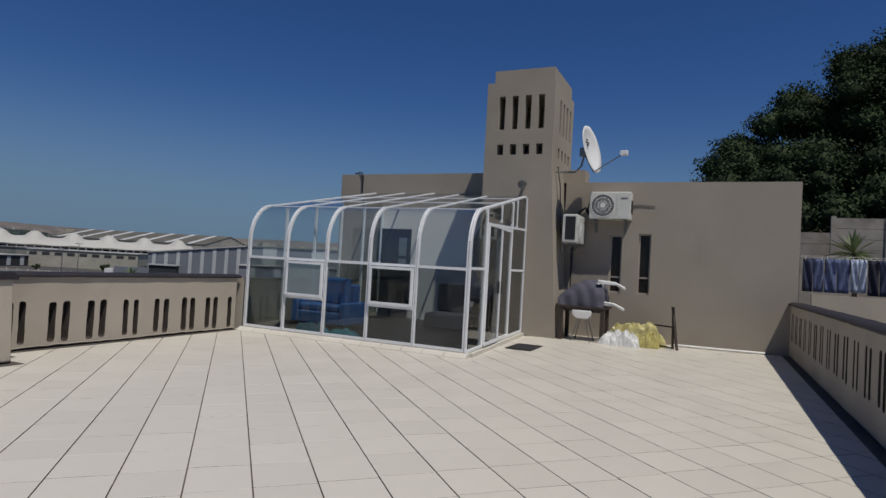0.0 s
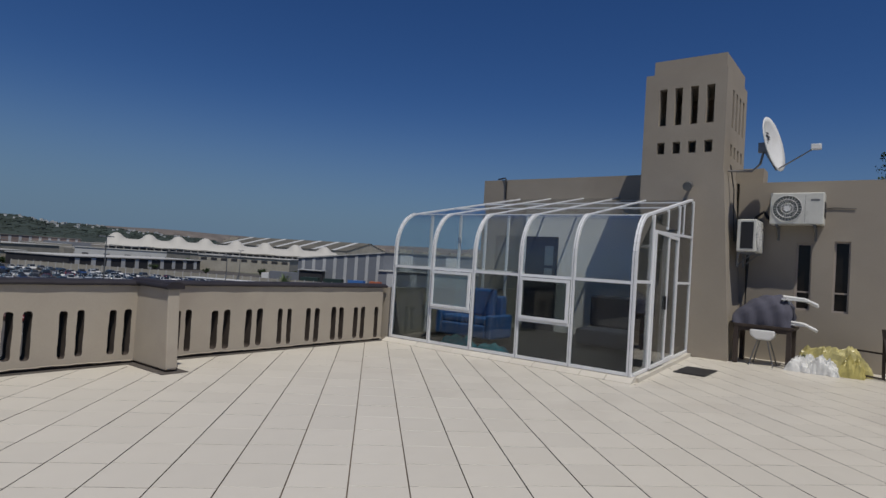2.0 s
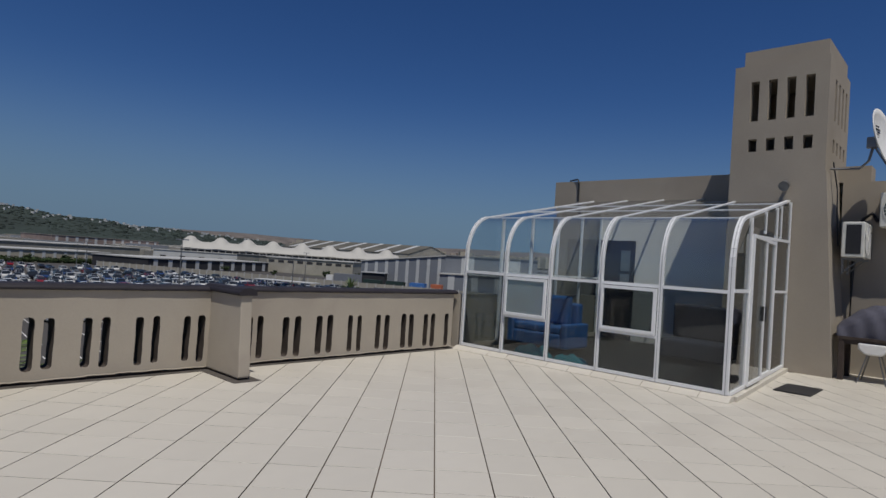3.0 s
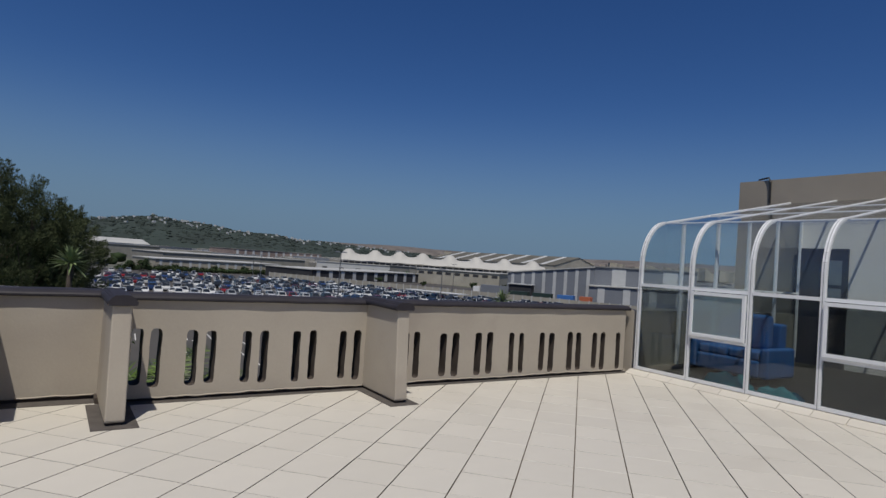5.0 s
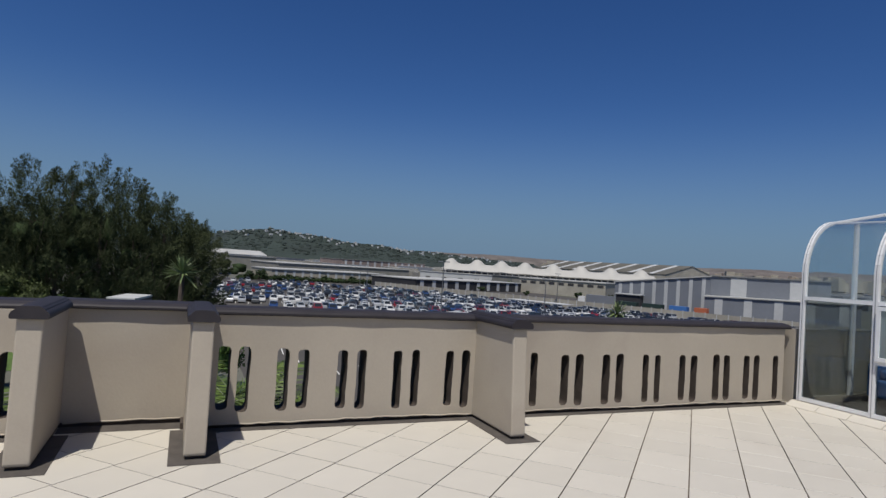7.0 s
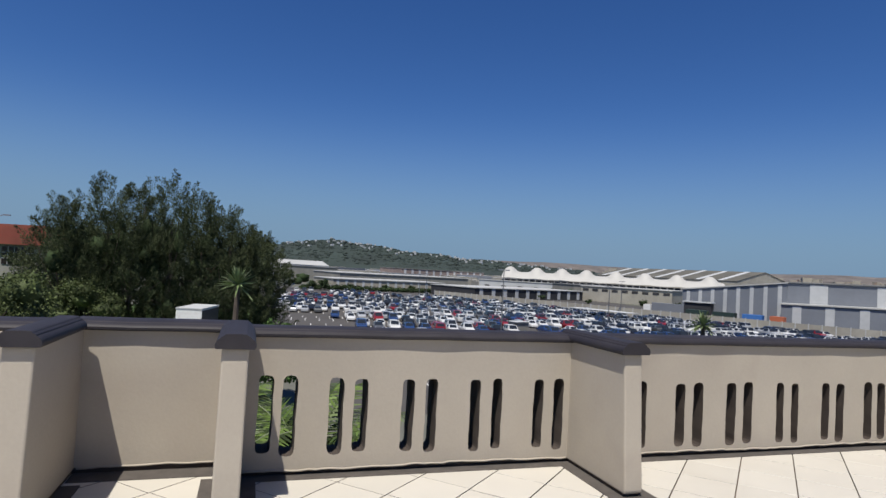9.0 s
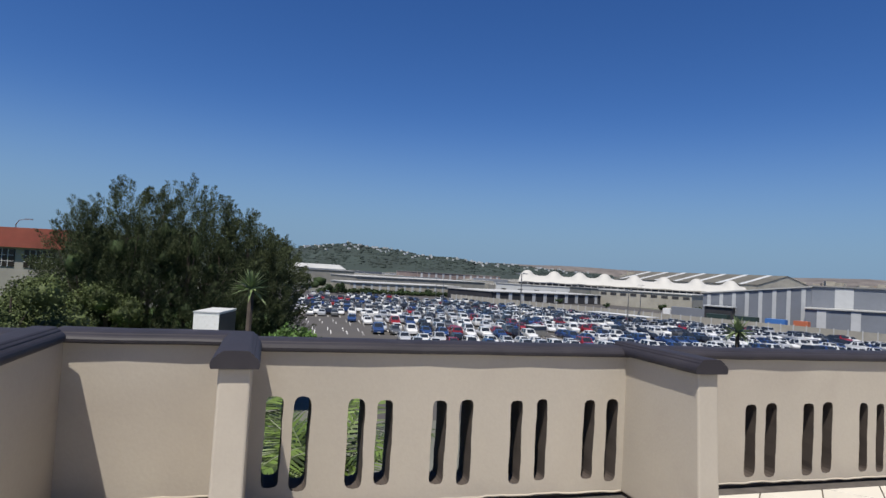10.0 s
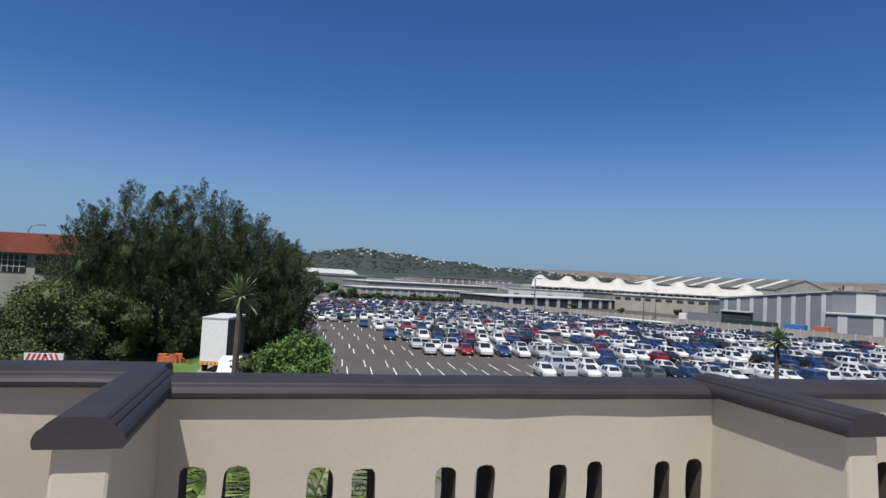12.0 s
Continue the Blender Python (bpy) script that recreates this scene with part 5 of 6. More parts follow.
# red-roofed building beside the casuarinas
redb = thing("red_building", "building with a red-brown fascia and barred windows behind the trees", "building", (-99, -62, G), 70)
part("wall", slab(0, 0, 0, 30, 14, 12.2), M_CONCF, redb)
part("fascia", slab(-0.5, -0.6, 11.6, 30.5, 14.6, 13.6), M_BRICKR, redb)
part("louvre", slab(-0.5, -0.9, 10.9, 30.5, -0.6, 11.9), M_BRICKR, redb)
for i in range(5):
    w = part("window", slab(1 + i * 5.8, -0.1, 8.2, 5.4 + i * 5.8, -0.01, 10.6), M_PANE_DARK, redb)
    for k in range(1, 5):
        part("glazing_bar", slab(1 + i * 5.8 + k * 0.88 - 0.04, -0.16, 8.2, 1 + i * 5.8 + k * 0.88 + 0.04, -0.1, 10.6), M_PALEW, w)
    for k in range(1, 3):
        part("glazing_bar", slab(1 + i * 5.8, -0.17, 8.2 + k * 0.8 - 0.03, 5.4 + i * 5.8, -0.1, 8.2 + k * 0.8 + 0.03), M_PALEW, w)
lampp = thing("street_lamp", "curved street lamp behind the red-roofed building", "street lamp", (-106, -46, G))
bm = bmesh.new()
tube(bm, [(0, 0, 0), (0, 0, 14.6), (0.2, 0.5, 15.3), (0.4, 1.6, 15.5)], 0.09, 8, 0.05)
part("pole", bm, M_STEEL, lampp)
part("lamp_head", slab(0.2, 1.4, 15.42, 0.6, 2.4, 15.6), M_GREYW, lampp)

# white lorry box on the drive, lawn, drive
structure("lawn", slab(-135, -60, G - 0.3, -52, -4.2, G + 0.02), M_GRASS, "bright green lawn beside the car park")
structure("drive", slab(-78, -14.2, G - 0.2, -30, -9.6, G + 0.05), M_CONCF, "pale concrete drive")
structure("road", slab(-560, -13, G - 0.2, -137, -2, G + 0.03), M_ASPHALT, "road beside the car park")
van = thing("box_lorry", "white box lorry with a yellow and red tail bar", "lorry", (-63.5, -12.2, G), -12)
part("box_body", slab(-3.2, -1.25, 1.1, 3.0, 1.25, 5.3), M_WHITE, van)
# thin black panel over one long side of the white box
part("side_panel", slab(-3.1, 1.255, 1.2, 2.9, 1.29, 5.2), M_BLACK, van, "black panel on one side of the box")
part("roof_rim", slab(-3.25, -1.3, 5.3, 3.05, 1.3, 5.42), M_PALEW, van)
part("tail_bar", slab(3.0, -1.25, 0.75, 3.1, 1.25, 1.1), M_ORANGE, van)
for i in range(6):
    part("warning_stripe", slab(3.1, -1.2 + i * 0.4, 0.78, 3.11, -1.02 + i * 0.4, 1.07), mat("yellow_paint", (0.6, 0.42, 0.05)) if i == 0 else bpy.data.materials["yellow_paint"], van)
for sx_ in (-2.2, 2.0):
    for sy in (-1, 1):
        bm = bmesh.new()
        tube(bm, [(sx_, sy * 0.9, 0.5), (sx_, sy * 1.2, 0.5)], 0.5, 12)
        part("wheel", bm, M_TYRE, van)
van2 = thing("delivery_van", "white van parked on the drive behind the bush", "van", (-56.5, -10.9, G), 0)
part("body", slab(-2.4, -0.95, 0.35, 2.2, 0.95, 1.15), M_WHITE, van2)
bm = bmesh.new()
prism(bm, [(-2.4, -0.9, 1.15), (2.0, -0.9, 1.15), (1.2, -0.85, 1.95), (-2.3, -0.85, 1.95)], (0, 1.78, 0))
part("cabin", bm, M_WHITE, van2)
for sx_ in (-1.5, 1.5):
    for sy in (-1, 1):
        bm = bmesh.new()
        tube(bm, [(sx_, sy * 0.8, 0.33), (sx_, sy * 0.97, 0.33)], 0.33, 12)
        part("wheel", bm, M_TYRE, van2)
skip = thing("rubble_pile", "orange-brown heap on the lawn", "heap", (-67, -17.6, G + 0.02))
bm = bmesh.new()
for k in range(14):
    a = k * 2.4
    box(bm, (math.cos(a) * 0.7 - 0.35, math.sin(a) * 0.9 - 0.4, 0), (math.cos(a) * 0.7 + 0.35, math.sin(a) * 0.9 + 0.4, 0.5 + 0.4 * math.sin(k)))
part("heap", bm, M_ORANGE, skip)
board = thing("warning_board", "red and white striped warning board on a vehicle below", "sign", (-26.0, -16.1, -2.80), 0)
part("backing", slab(0, -0.72, 0.0, 0.05, 0.72, 0.30), M_WHITE, board)
M_RED = mat("red_stripe", (0.5, 0.03, 0.03), 0.5)
for k in range(7):
    bm = bmesh.new()
    y = -0.66 + k * 0.19
    prism(bm, [(0.052, y, 0.02), (0.052, y + 0.09, 0.02), (0.052, y + 0.09 + (0.1 if k < 4 else -0.1), 0.28), (0.052, y + (0.1 if k < 4 else -0.1), 0.28)], (0.006, 0, 0))
    part("stripe", bm, M_RED, board)
part("support", slab(0.0, -0.05, -6.2, 0.05, 0.05, 0.0), M_STEEL, board)

for i, (x, y, h) in enumerate(((-84.9, 31.9, 11.2), (-155, 102.5, 10.4), (-160, 41, 9.6), (-200, 6, 8.5), (-235, 60, 9), (-120, 75, 9))):
    p = thing("light_pole", "tall thin car park light pole with two lamp heads", "street lamp", (x, y, G))
    bm = bmesh.new()
    tube(bm, [(0, 0, 0), (0, 0, h)], 0.13, 8, 0.08)
    part("pole", bm, M_STEEL, p)
    for s_ in (-1, 1):
        part("lamp_head", slab(-0.15, s_ * 0.2, h, 0.15, s_ * 1.0, h + 0.16), M_GREYW, p)
carport = thing("carport", "long low carport roof on thin posts over parked cars", "carport", (-143, 79, G), 22)
part("roof", slab(0, -2.4, 2.5, 19, 2.4, 2.62), M_PALEW, carport)
for a in range(5):
    for b in (-1, 1):
        part("post", slab(0.4 + a * 4.5, b * 2.2 - 0.05, 0, 0.5 + a * 4.5, b * 2.2 + 0.05, 2.5), M_STEEL, carport)
hut = thing("parking_hut", "small grey shelter among the parked cars", "shelter", (-97.8, 41, G), 20)
part("wall", slab(-1.1, -1.6, 0.1, 1.1, 1.6, 1.9), M_CONCF, hut)
part("roof", slab(-1.3, -1.8, 1.9, 1.3, 1.8, 2.0), M_PALEW, hut)
for a in (-1, 1):
    for b in (-1, 1):
        part("foot", slab(a * 0.9 - 0.08, b * 1.4 - 0.08, -0.02, a * 0.9 + 0.08, b * 1.4 + 0.08, 0.1), M_STEEL, hut)

# hill and ridges
def ridge(name, label, pts, depth, base, material, seed, rough=6.0):
    """A hill whose crest passes through (x, y, z) points, sloping to the street level on both sides."""
    bm = bmesh.new()
    n = 60
    prof = []
    for i in range(n + 1):
        s = i / n * (len(pts) - 1)
        k = min(int(s), len(pts) - 2)
        f = s - k
        f = f * f * (3 - 2 * f)
        p = Vector(pts[k]).lerp(Vector(pts[k + 1]), f)
        p.z += rough * (noise.noise(Vector((i * 0.31, seed, 0))) + 0.5 * noise.noise(Vector((i * 0.9, seed, 3))))
        prof.append(p)
    rows = []
    for i, p in enumerate(prof):
        d = Vector((p.x, p.y, 0)).normalized()
        row = []
        for j in range(13):
            t = (j - 7) / 6.0
            hgt = G + (p.z - G) * max(0.0, math.cos(min(1.0, abs(t)) * math.pi / 2)) ** 1.15
            q = p + d * (t * depth)
            row.append(bm.verts.new((q.x, q.y, hgt + (2.5 * noise.noise(Vector((i * 0.5, j * 0.7, seed))) if j != 7 else 0))))
        rows.append(row)
    for a, b in zip(rows, rows[1:]):
        for j in range(12):
            bm.faces.new([a[j], b[j], b[j + 1], a[j + 1]])
    structure(name, bm, material, label)
    return prof


prof = ridge("backdrop_hill", "wooded hill dotted with small houses", [(-1740, -420, 12), (-1790, -120, 22), (-1797, 40, 45), (-1790, 130, 66), (-1783, 218, 76), (-1765, 330, 68), (-1746, 420, 56), (-1700, 560, 46), (-1640, 740, 36), (-1500, 950, 22), (-1350, 1150, 10)], 420, G, M_HILLV, 2.0)
ridge("backdrop_ridge_1", "low far wooded ridge", [(-2500, 300, 40), (-2300, 900, 60), (-1900, 1500, 55), (-1300, 1900, 60), (-700, 2200, 66), (0, 2300, 58), (600, 2300, 50)], 400, G, M_RIDGE, 5.0, 5)
ridge("backdrop_ridge_2", "low far ridge with rows of houses", [(-1250, 900, 12), (-1050, 1100, 30), (-850, 1250, 36), (-600, 1350, 34), (-300, 1450, 30), (100, 1500, 26)], 220, G, M_RIDGE, 9.0, 3)

# scattered far houses, sheds and trees, joined: past counting
rng = random.Random(21)


def far_blocks(name, label, n, area, size, hh, mats, zf):
    bm = bmesh.new()
    for _ in range(n):
        x, y = area(rng)
        z = zf(x, y)
        w, d, h = rng.uniform(*size), rng.uniform(*size), rng.uniform(*hh)
        a = rng.uniform(0, math.pi)
        c, s = math.cos(a), math.sin(a)
        fs = box(bm, (-w / 2, -d / 2, -3), (w / 2, d / 2, h))
        vs = {v for f in fs for v in f.verts}
        for v in vs:
            v.co = Vector((x + v.co.x * c - v.co.y * s, y + v.co.x * s + v.co.y * c, z + v.co.z))
        top = fs[1]
        top.material_index = 1
    o = new(name, finish(name, bm, mats))
    return tagged(o, label, kind="stuff")


def polar(r0, r1, a0, a1):
    def f(r):
        d = r0 + (r1 - r0) * r.random() ** 0.8
        a = math.radians(r.uniform(a0, a1))
        return -d * math.cos(a), d * math.sin(a) - 7
    return f


def hill_z(x, y):
    best = min(prof, key=lambda p: abs(math.atan2(p.y, -p.x) - math.atan2(y, -x)))
    R_, r_ = math.hypot(best.x, best.y), math.hypot(x, y)
    t = (r_ - R_) / 420
    return G + (best.z - G) * max(0.0, math.cos(min(1, abs(t)) * math.pi / 2)) ** 1.15


far_blocks("far_sheds", "scattered far industrial sheds with pale roofs", 260, polar(430, 1300, 2, 62), (14, 50), (4, 9), [M_CONCF, M_ROOFW], lambda x, y: G)
far_blocks("far_grey_sheds", "scattered far grey sheds", 120, polar(430, 1300, 2, 62), (12, 40), (4, 9), [M_GREYW, M_GREYR], lambda x, y: G)
far_blocks("hill_houses", "small pale houses on the hill", 95, polar(1600, 1760, 2, 30), (3, 8), (1.5, 3.5), [M_PALEW, M_ROOFW], lambda x, y: hill_z(x, y) + 2)
far_blocks("ridge_houses", "rows of far small houses with red roofs", 420, polar(1150, 1500, 33, 75), (8, 16), (5, 22), [M_BEIGE, M_TERRA], lambda x, y: G + 14)


def far_trees(name, n, area, r, zf, seed, material=M_LEAF_D, tall=1.0, sink=0.0):
    """Lumpy crowns, joined from one twelve-sided ball each."""
    rg = random.Random(seed)
    bm = bmesh.new()
    bmesh.ops.create_icosphere(bm, subdivisions=1, radius=1.0)
    bm.verts.index_update()
    ball = [v.co.copy() for v in bm.verts]
    tris = [tuple(v.index for v in f.verts) for f in bm.faces]
    bm.free()
    vs_, fs_ = [], []
    for _ in range(n):
        x, y = area(rg)
        z = zf(x, y)
        rr = rg.uniform(*r)
        b_ = len(vs_)
        for c in ball:
            k = rr * (0.75 + 0.5 * noise.noise(c * 1.3 + Vector((x, y, 0))))
            vs_.append((x + c.x * k * 1.2, y + c.y * k * 1.2, z + rr * (0.5 - sink) * tall + c.z * k * tall))
        fs_ += [tuple(b_ + q for q in f) for f in tris]
    me_ = bpy.data.meshes.new(name)
    me_.from_pydata(vs_, [], fs_)
    me_.materials.append(material)
    me_.polygons.foreach_set("use_smooth", [True] * len(me_.polygons))
    return tagged(new(name, me_), "far clumps of dark trees", kind="stuff")


far_trees("far_trees", 190, polar(300, 1300, 1, 62), (2.5, 6), lambda x, y: G, 3)
far_trees("hill_trees", 3200, polar(1450, 1830, -10, 32), (4, 8), hill_z, 4, M_HILLV, 0.5, 0.7)
hedge = thing("hedge", "dark overgrown hedge along the foot of the beige shed", "hedge", (-252, 14, G))
rng = random.Random(31)
line_ = [(0.0 - 12 * k / 60 + rng.uniform(-0.6, 0.6), 72 * k / 60, rng.uniform(0.5, 1.2), rng.uniform(1.2, 1.9), rng.uniform(0.8, 1.5)) for k in range(61)]
o = new("foliage", leaves_mesh("foliage", line_, 60, 0.5, M_LEAF_D, 32))
o.parent = hedge
o = new("inner_foliage", core_mesh("inner_foliage", line_, M_LEAF_D, 0.8))
o.parent = hedge
for i, (x, y, h) in enumerate(((-246, 22, 5.5), (-250, 17, 4.2), (-330, 2, 5.0), (-345, 14, 6.5), (-300, -24, 6.0), (-262, 36, 3.5), (-265, 52, 3), (-270, 66, 3.2), (-272, 78, 3.6), (-236, 92, 3.6), (-238, 118, 3.0), (-205, 148, 3.4), (-190, 152, 4), (-250, 8, 4.5), (-300, -2, 6), (-215, 128, 2.6), (-240, 20, 2.6))):
    tree("roadside_tree", "small dark tree beside the halls", (x, y, G), h, crown_blob(6, h * 0.45, h * 0.45, h * 0.35, h * 0.8, h * 0.3, 200 + i), 200 + i, 0.5, 40, M_LEAF_D, trunk_r=0.12)

# ---------- things on the terrace ----------
def grille_fan(bm, c, r, n=26):
    for k in range(n):
        a = k * math.tau / n
        beam(bm, (c[0] + math.cos(a) * r * 0.22, c[1], c[2] + math.sin(a) * r * 0.22), (c[0] + math.cos(a + 0.25) * r, c[1], c[2] + math.sin(a + 0.25) * r), 0.006, 0.006)
    for q in (0.4, 0.7, 1.0):
        pts = [(c[0] + math.cos(k * math.tau / 28) * r * q, c[1], c[2] + math.sin(k * math.tau / 28) * r * q) for k in range(29)]
        tube(bm, pts, 0.005, 4)


M_FANBACK = mat("grey_fan_recess", (0.10, 0.115, 0.105), 0.6, bump=0)
M_CASE = mat("cream_casing", (0.60, 0.60, 0.55), 0.5, noise_amt=0.08, bump=0.05, stain=(0.42, 0.40, 0.35), stain_amt=0.4, stain_scale=5)


def ac_unit(place, rz, label, w=0.94, h=0.64, d=0.34):
    t = thing("air_conditioner", label, "air conditioner", place, rz)
    bevel(part("casing", slab(0, -d, 0, w, 0, h), M_CASE, t), 0.02, 3)
    cx, cz, r = w * 0.33, h * 0.5, h * 0.41
    bm = bmesh.new()
    tube(bm, [(cx, -d - 0.004, cz), (cx, -d + 0.02, cz)], r, 28)
    part("fan_recess", bm, M_FANBACK, t)
    bm = bmesh.new()
    grille_fan(bm, (cx, -d - 0.012, cz), r)
    part("fan_grille", bm, M_WHITE, t)
    bm = bmesh.new()
    tube(bm, [(cx, -d - 0.025, cz), (cx, -d, cz)], r * 0.22, 16)
    part("fan_hub", bm, M_WHITE, t)
    bm = bmesh.new()
    box(bm, (w * 0.66, -d - 0.003, 0.05), (w * 0.663, -d + 0.002, h - 0.04))
    part("panel_seam", bm, M_BLACK, t)
    part("badge", slab(w * 0.76, -d - 0.004, h * 0.74, w * 0.92, -d, h * 0.79), M_STEEL, t)
    bm = bmesh.new()
    box(bm, (-0.006, -d * 0.85, 0.06), (0.001, -d * 0.2, h - 0.05))
    part("coil_panel", bm, M_BLACK, t)
    part("louvre_panel", slab(w - 0.001, -d * 0.8, 0.15, w + 0.012, -d * 0.1, h * 0.7), M_BLACK, t)
    for x in (w * 0.14, w * 0.84):
        bm = bmesh.new()
        box(bm, (x - 0.02, -d * 0.95, -0.04), (x + 0.02, 0.0, -0.003))
        box(bm, (x - 0.02, -0.03, -0.3), (x + 0.02, 0.0, -0.04))
        beam(bm, (x, -d * 0.8, -0.03), (x, -0.02, -0.26), 0.02)
        part("bracket", bm, M_STEEL, t)
    return t


ac_unit((5.52, YN, 2.68), 0, "cream air conditioner outdoor unit on the taupe wall", w=0.90, h=0.61)
ac_unit((5.06, 4.15, 2.10), 90, "white air conditioner outdoor unit on the side of the tower", w=0.8, h=0.62)
pipe = thing("refrigerant_pipe", "black lagged pipe curving along the wall", "pipe")
bm = bmesh.new()
tube(bm, [(5.47, YN - 0.05, 2.8), (5.38, YN - 0.06, 2.95), (5.25, YN - 0.05, 2.85), (5.14, YN - 0.06, 2.6), (5.12, YN - 0.06, 1.8), (5.12, YN - 0.06, 0.6)], 0.03, 8)
part("lagging", bm, M_BLACK, pipe)
cab = thing("wall_cable", "thin dark cable stapled to the wall", "cable")
bm = bmesh.new()
tube(bm, [(6.44, YN - 0.01, 3.02), (6.6, YN - 0.012, 3.03), (6.9, YN - 0.012, 3.01)], 0.008, 5)
part("cable", bm, M_BLACK, cab)

dish = thing("satellite_dish", "white satellite dish with a feed arm on the tower", "satellite dish", (5.50, 4.30, 4.14))
bm = bmesh.new()
nr, na = 6, 32
ax = Vector((0.92, -0.17, 0.22)).normalized()
uu = ax.cross(Vector((0, 0, 1))).normalized()
ww = uu.cross(ax)
rings_ = []
for i in range(nr + 1):
    r = i / nr
    rings_.append([bm.verts.new(uu * (math.cos(k * math.tau / na) * 0.50 * r) + ww * (math.sin(k * math.tau / na) * 0.54 * r) + ax * (0.10 * r * r)) for k in range(na)] if i else [bm.verts.new((0, 0, 0))])
for k in range(na):
    bm.faces.new([rings_[0][0], rings_[1][k], rings_[1][(k + 1) % na]])
for a, b in zip(rings_[1:], rings_[2:]):
    for k in range(na):
        bm.faces.new([a[k], b[k], b[(k + 1) % na], a[(k + 1) % na]])
o = part("reflector", bm, M_WHITE, dish, smooth=True)
o.modifiers.new("sheet", "SOLIDIFY").thickness = 0.012
bm = bmesh.new()
beam(bm, (-ww * 0.5 + ax * 0.05)[:], (ax * 0.72 - ww * 0.30)[:], 0.02)
beam(bm, (-ww * 0.5 + ax * 0.05)[:], (-ax * 0.10)[:], 0.03)
part("feed_arm", bm, M_STEEL, dish)
e = ax * 0.76 - ww * 0.28
bm = bmesh.new()
box(bm, (e.x - 0.07, e.y - 0.05, e.z - 0.05), (e.x + 0.09, e.y + 0.05, e.z + 0.05))
bevel(part("receiver", bm, M_WHITE, dish), 0.012)
bm = bmesh.new()
tube(bm, [(-0.68, -0.02, -0.46), (-0.25, -0.02, -0.48), (-0.12, -0.02, -0.35), (-0.06, 0, -0.05)], 0.022, 8)
box(bm, (-0.16, -0.06, -0.12), (0.0, 0.06, 0.06))
part("mast", bm, M_STEEL, dish)
for z, s in ((0.06, 0.16), (0.0, 0.2), (-0.06, 0.12)):
    c = ax * 0.035
    bm = bmesh.new()
    q = ww * (z + 0.17) + uu * 0.02 + ax * 0.03
    prism(bm, [(q - uu * s / 2)[:], (q + uu * s / 2)[:], (q + uu * s / 2 + ww * 0.025)[:], (q - uu * s / 2 + ww * 0.025)[:]], (ax * 0.006)[:])
    part("lettering_bar", bm, M_BLACK, dish)
cabd = thing("dish_cable", "dark cable hanging down the tower from the dish", "cable")
bm = bmesh.new()
tube(bm, [(4.86, 4.28, 3.80), (4.93, 4.35, 3.3), (4.95, 4.3, 2.9), (4.98, 4.35, 2.3)], 0.012, 6)
part("cable", bm, M_BLACK, cabd)

spot = thing("wall_floodlight", "round metal floodlight on the tower front", "floodlight", (4.22, TY0, 3.36))
bm = bmesh.new()
tube(bm, [(0, -0.10, 0.0), (0.0, -0.24, -0.05)], 0.075, 16, 0.09)
part("lamp_body", bm, M_STEEL, spot)
bm = bmesh.new()
tube(bm, [(0, -0.245, -0.051), (0.0, -0.25, -0.053)], 0.08, 16)
part("lens", bm, M_STEEL, spot)
bm = bmesh.new()
beam(bm, (0.0, 0, -0.02), (0.0, -0.14, 0.0), 0.05)
part("bracket", bm, M_STEEL, spot)
wp = thing("parapet_pipe", "black cable hooked over the top of the back wall", "cable")
bm = bmesh.new()
tube(bm, [(-1.0, YN + 0.05, 3.83), (-0.75, YN - 0.02, 3.85), (-0.7, YN - 0.03, 3.75), (-0.7, YN - 0.02, 3.3)], 0.02, 6)
part("cable", bm, M_BLACK, wp)

# table with a covered barbecue
M_COVER = mat("blue_grey_cover", (0.07, 0.07, 0.095), 0.85, noise_amt=0.2, scale=5, bump=0.4)
table = thing("work_table", "dark timber table beside the tower, holding a covered barbecue", "table", (5.12, 3.95, 0))
part("tabletop", slab(0.0, 0.0, 0.70, 1.0, 0.75, 0.745), M_DWOOD, table)
for x, y in ((0.05, 0.05), (0.92, 0.05), (0.05, 0.67), (0.92, 0.67)):
    part("leg", slab(x - 0.04, y - 0.04, 0, x + 0.04, y + 0.04, 0.70), M_DWOOD, table)
part("apron", slab(0.05, 0.02, 0.62, 0.92, 0.05, 0.70), M_DWOOD, table)
bbq = thing("covered_barbecue", "barbecue under a crumpled blue-grey cover on the dark table", "barbecue", (5.55, 4.3, 0.745))
bm = bmesh.new()
n1, n2 = 22, 14
g = []
for i in range(n1 + 1):
    s = i / n1
    x = -0.47 + 0.98 * s
    hgt = 0.56 * (math.sin(math.pi * min(1, s * 0.62 + 0.10)) ** 0.9) * (1 if s < 0.9 else 1 - (s - 0.9) * 2.5)
    row = []
    for j in range(n2 + 1):
        a = math.pi * j / n2
        f = 0.022 * math.sin(s * 23 + j * 1.3) + 0.015 * math.sin(j * 2.9 + s * 9)
        row.append(bm.verts.new((x + f * 0.5, -math.cos(a) * (0.33 + f) + 0.02, max(0.0, (hgt + f) * math.sin(a) ** 0.55))))
    g.append(row)
for i in range(n1):
    for j in range(n2):
        bm.faces.new([g[i][j], g[i + 1][j], g[i + 1][j + 1], g[i][j + 1]])
bm.faces.new(g[0])
bm.faces.new(g[-1][::-1])
part("cover", bm, M_COVER, bbq, smooth=True)
lg = thing("folded_chairs", "white plastic chair frames sticking out from under the cover", "chair", (6.0, 4.15, 0.0))
bm = bmesh.new()
for z0, z1, y in ((1.30, 1.18, 0.0), (1.27, 1.15, 0.12), (0.86, 0.74, -0.05), (0.84, 0.71, 0.08)):
    tube(bm, [(-0.1, y, z0), (0.25, y - 0.02, z0 - 0.03), (0.45, y - 0.05, z1)], 0.025, 8)
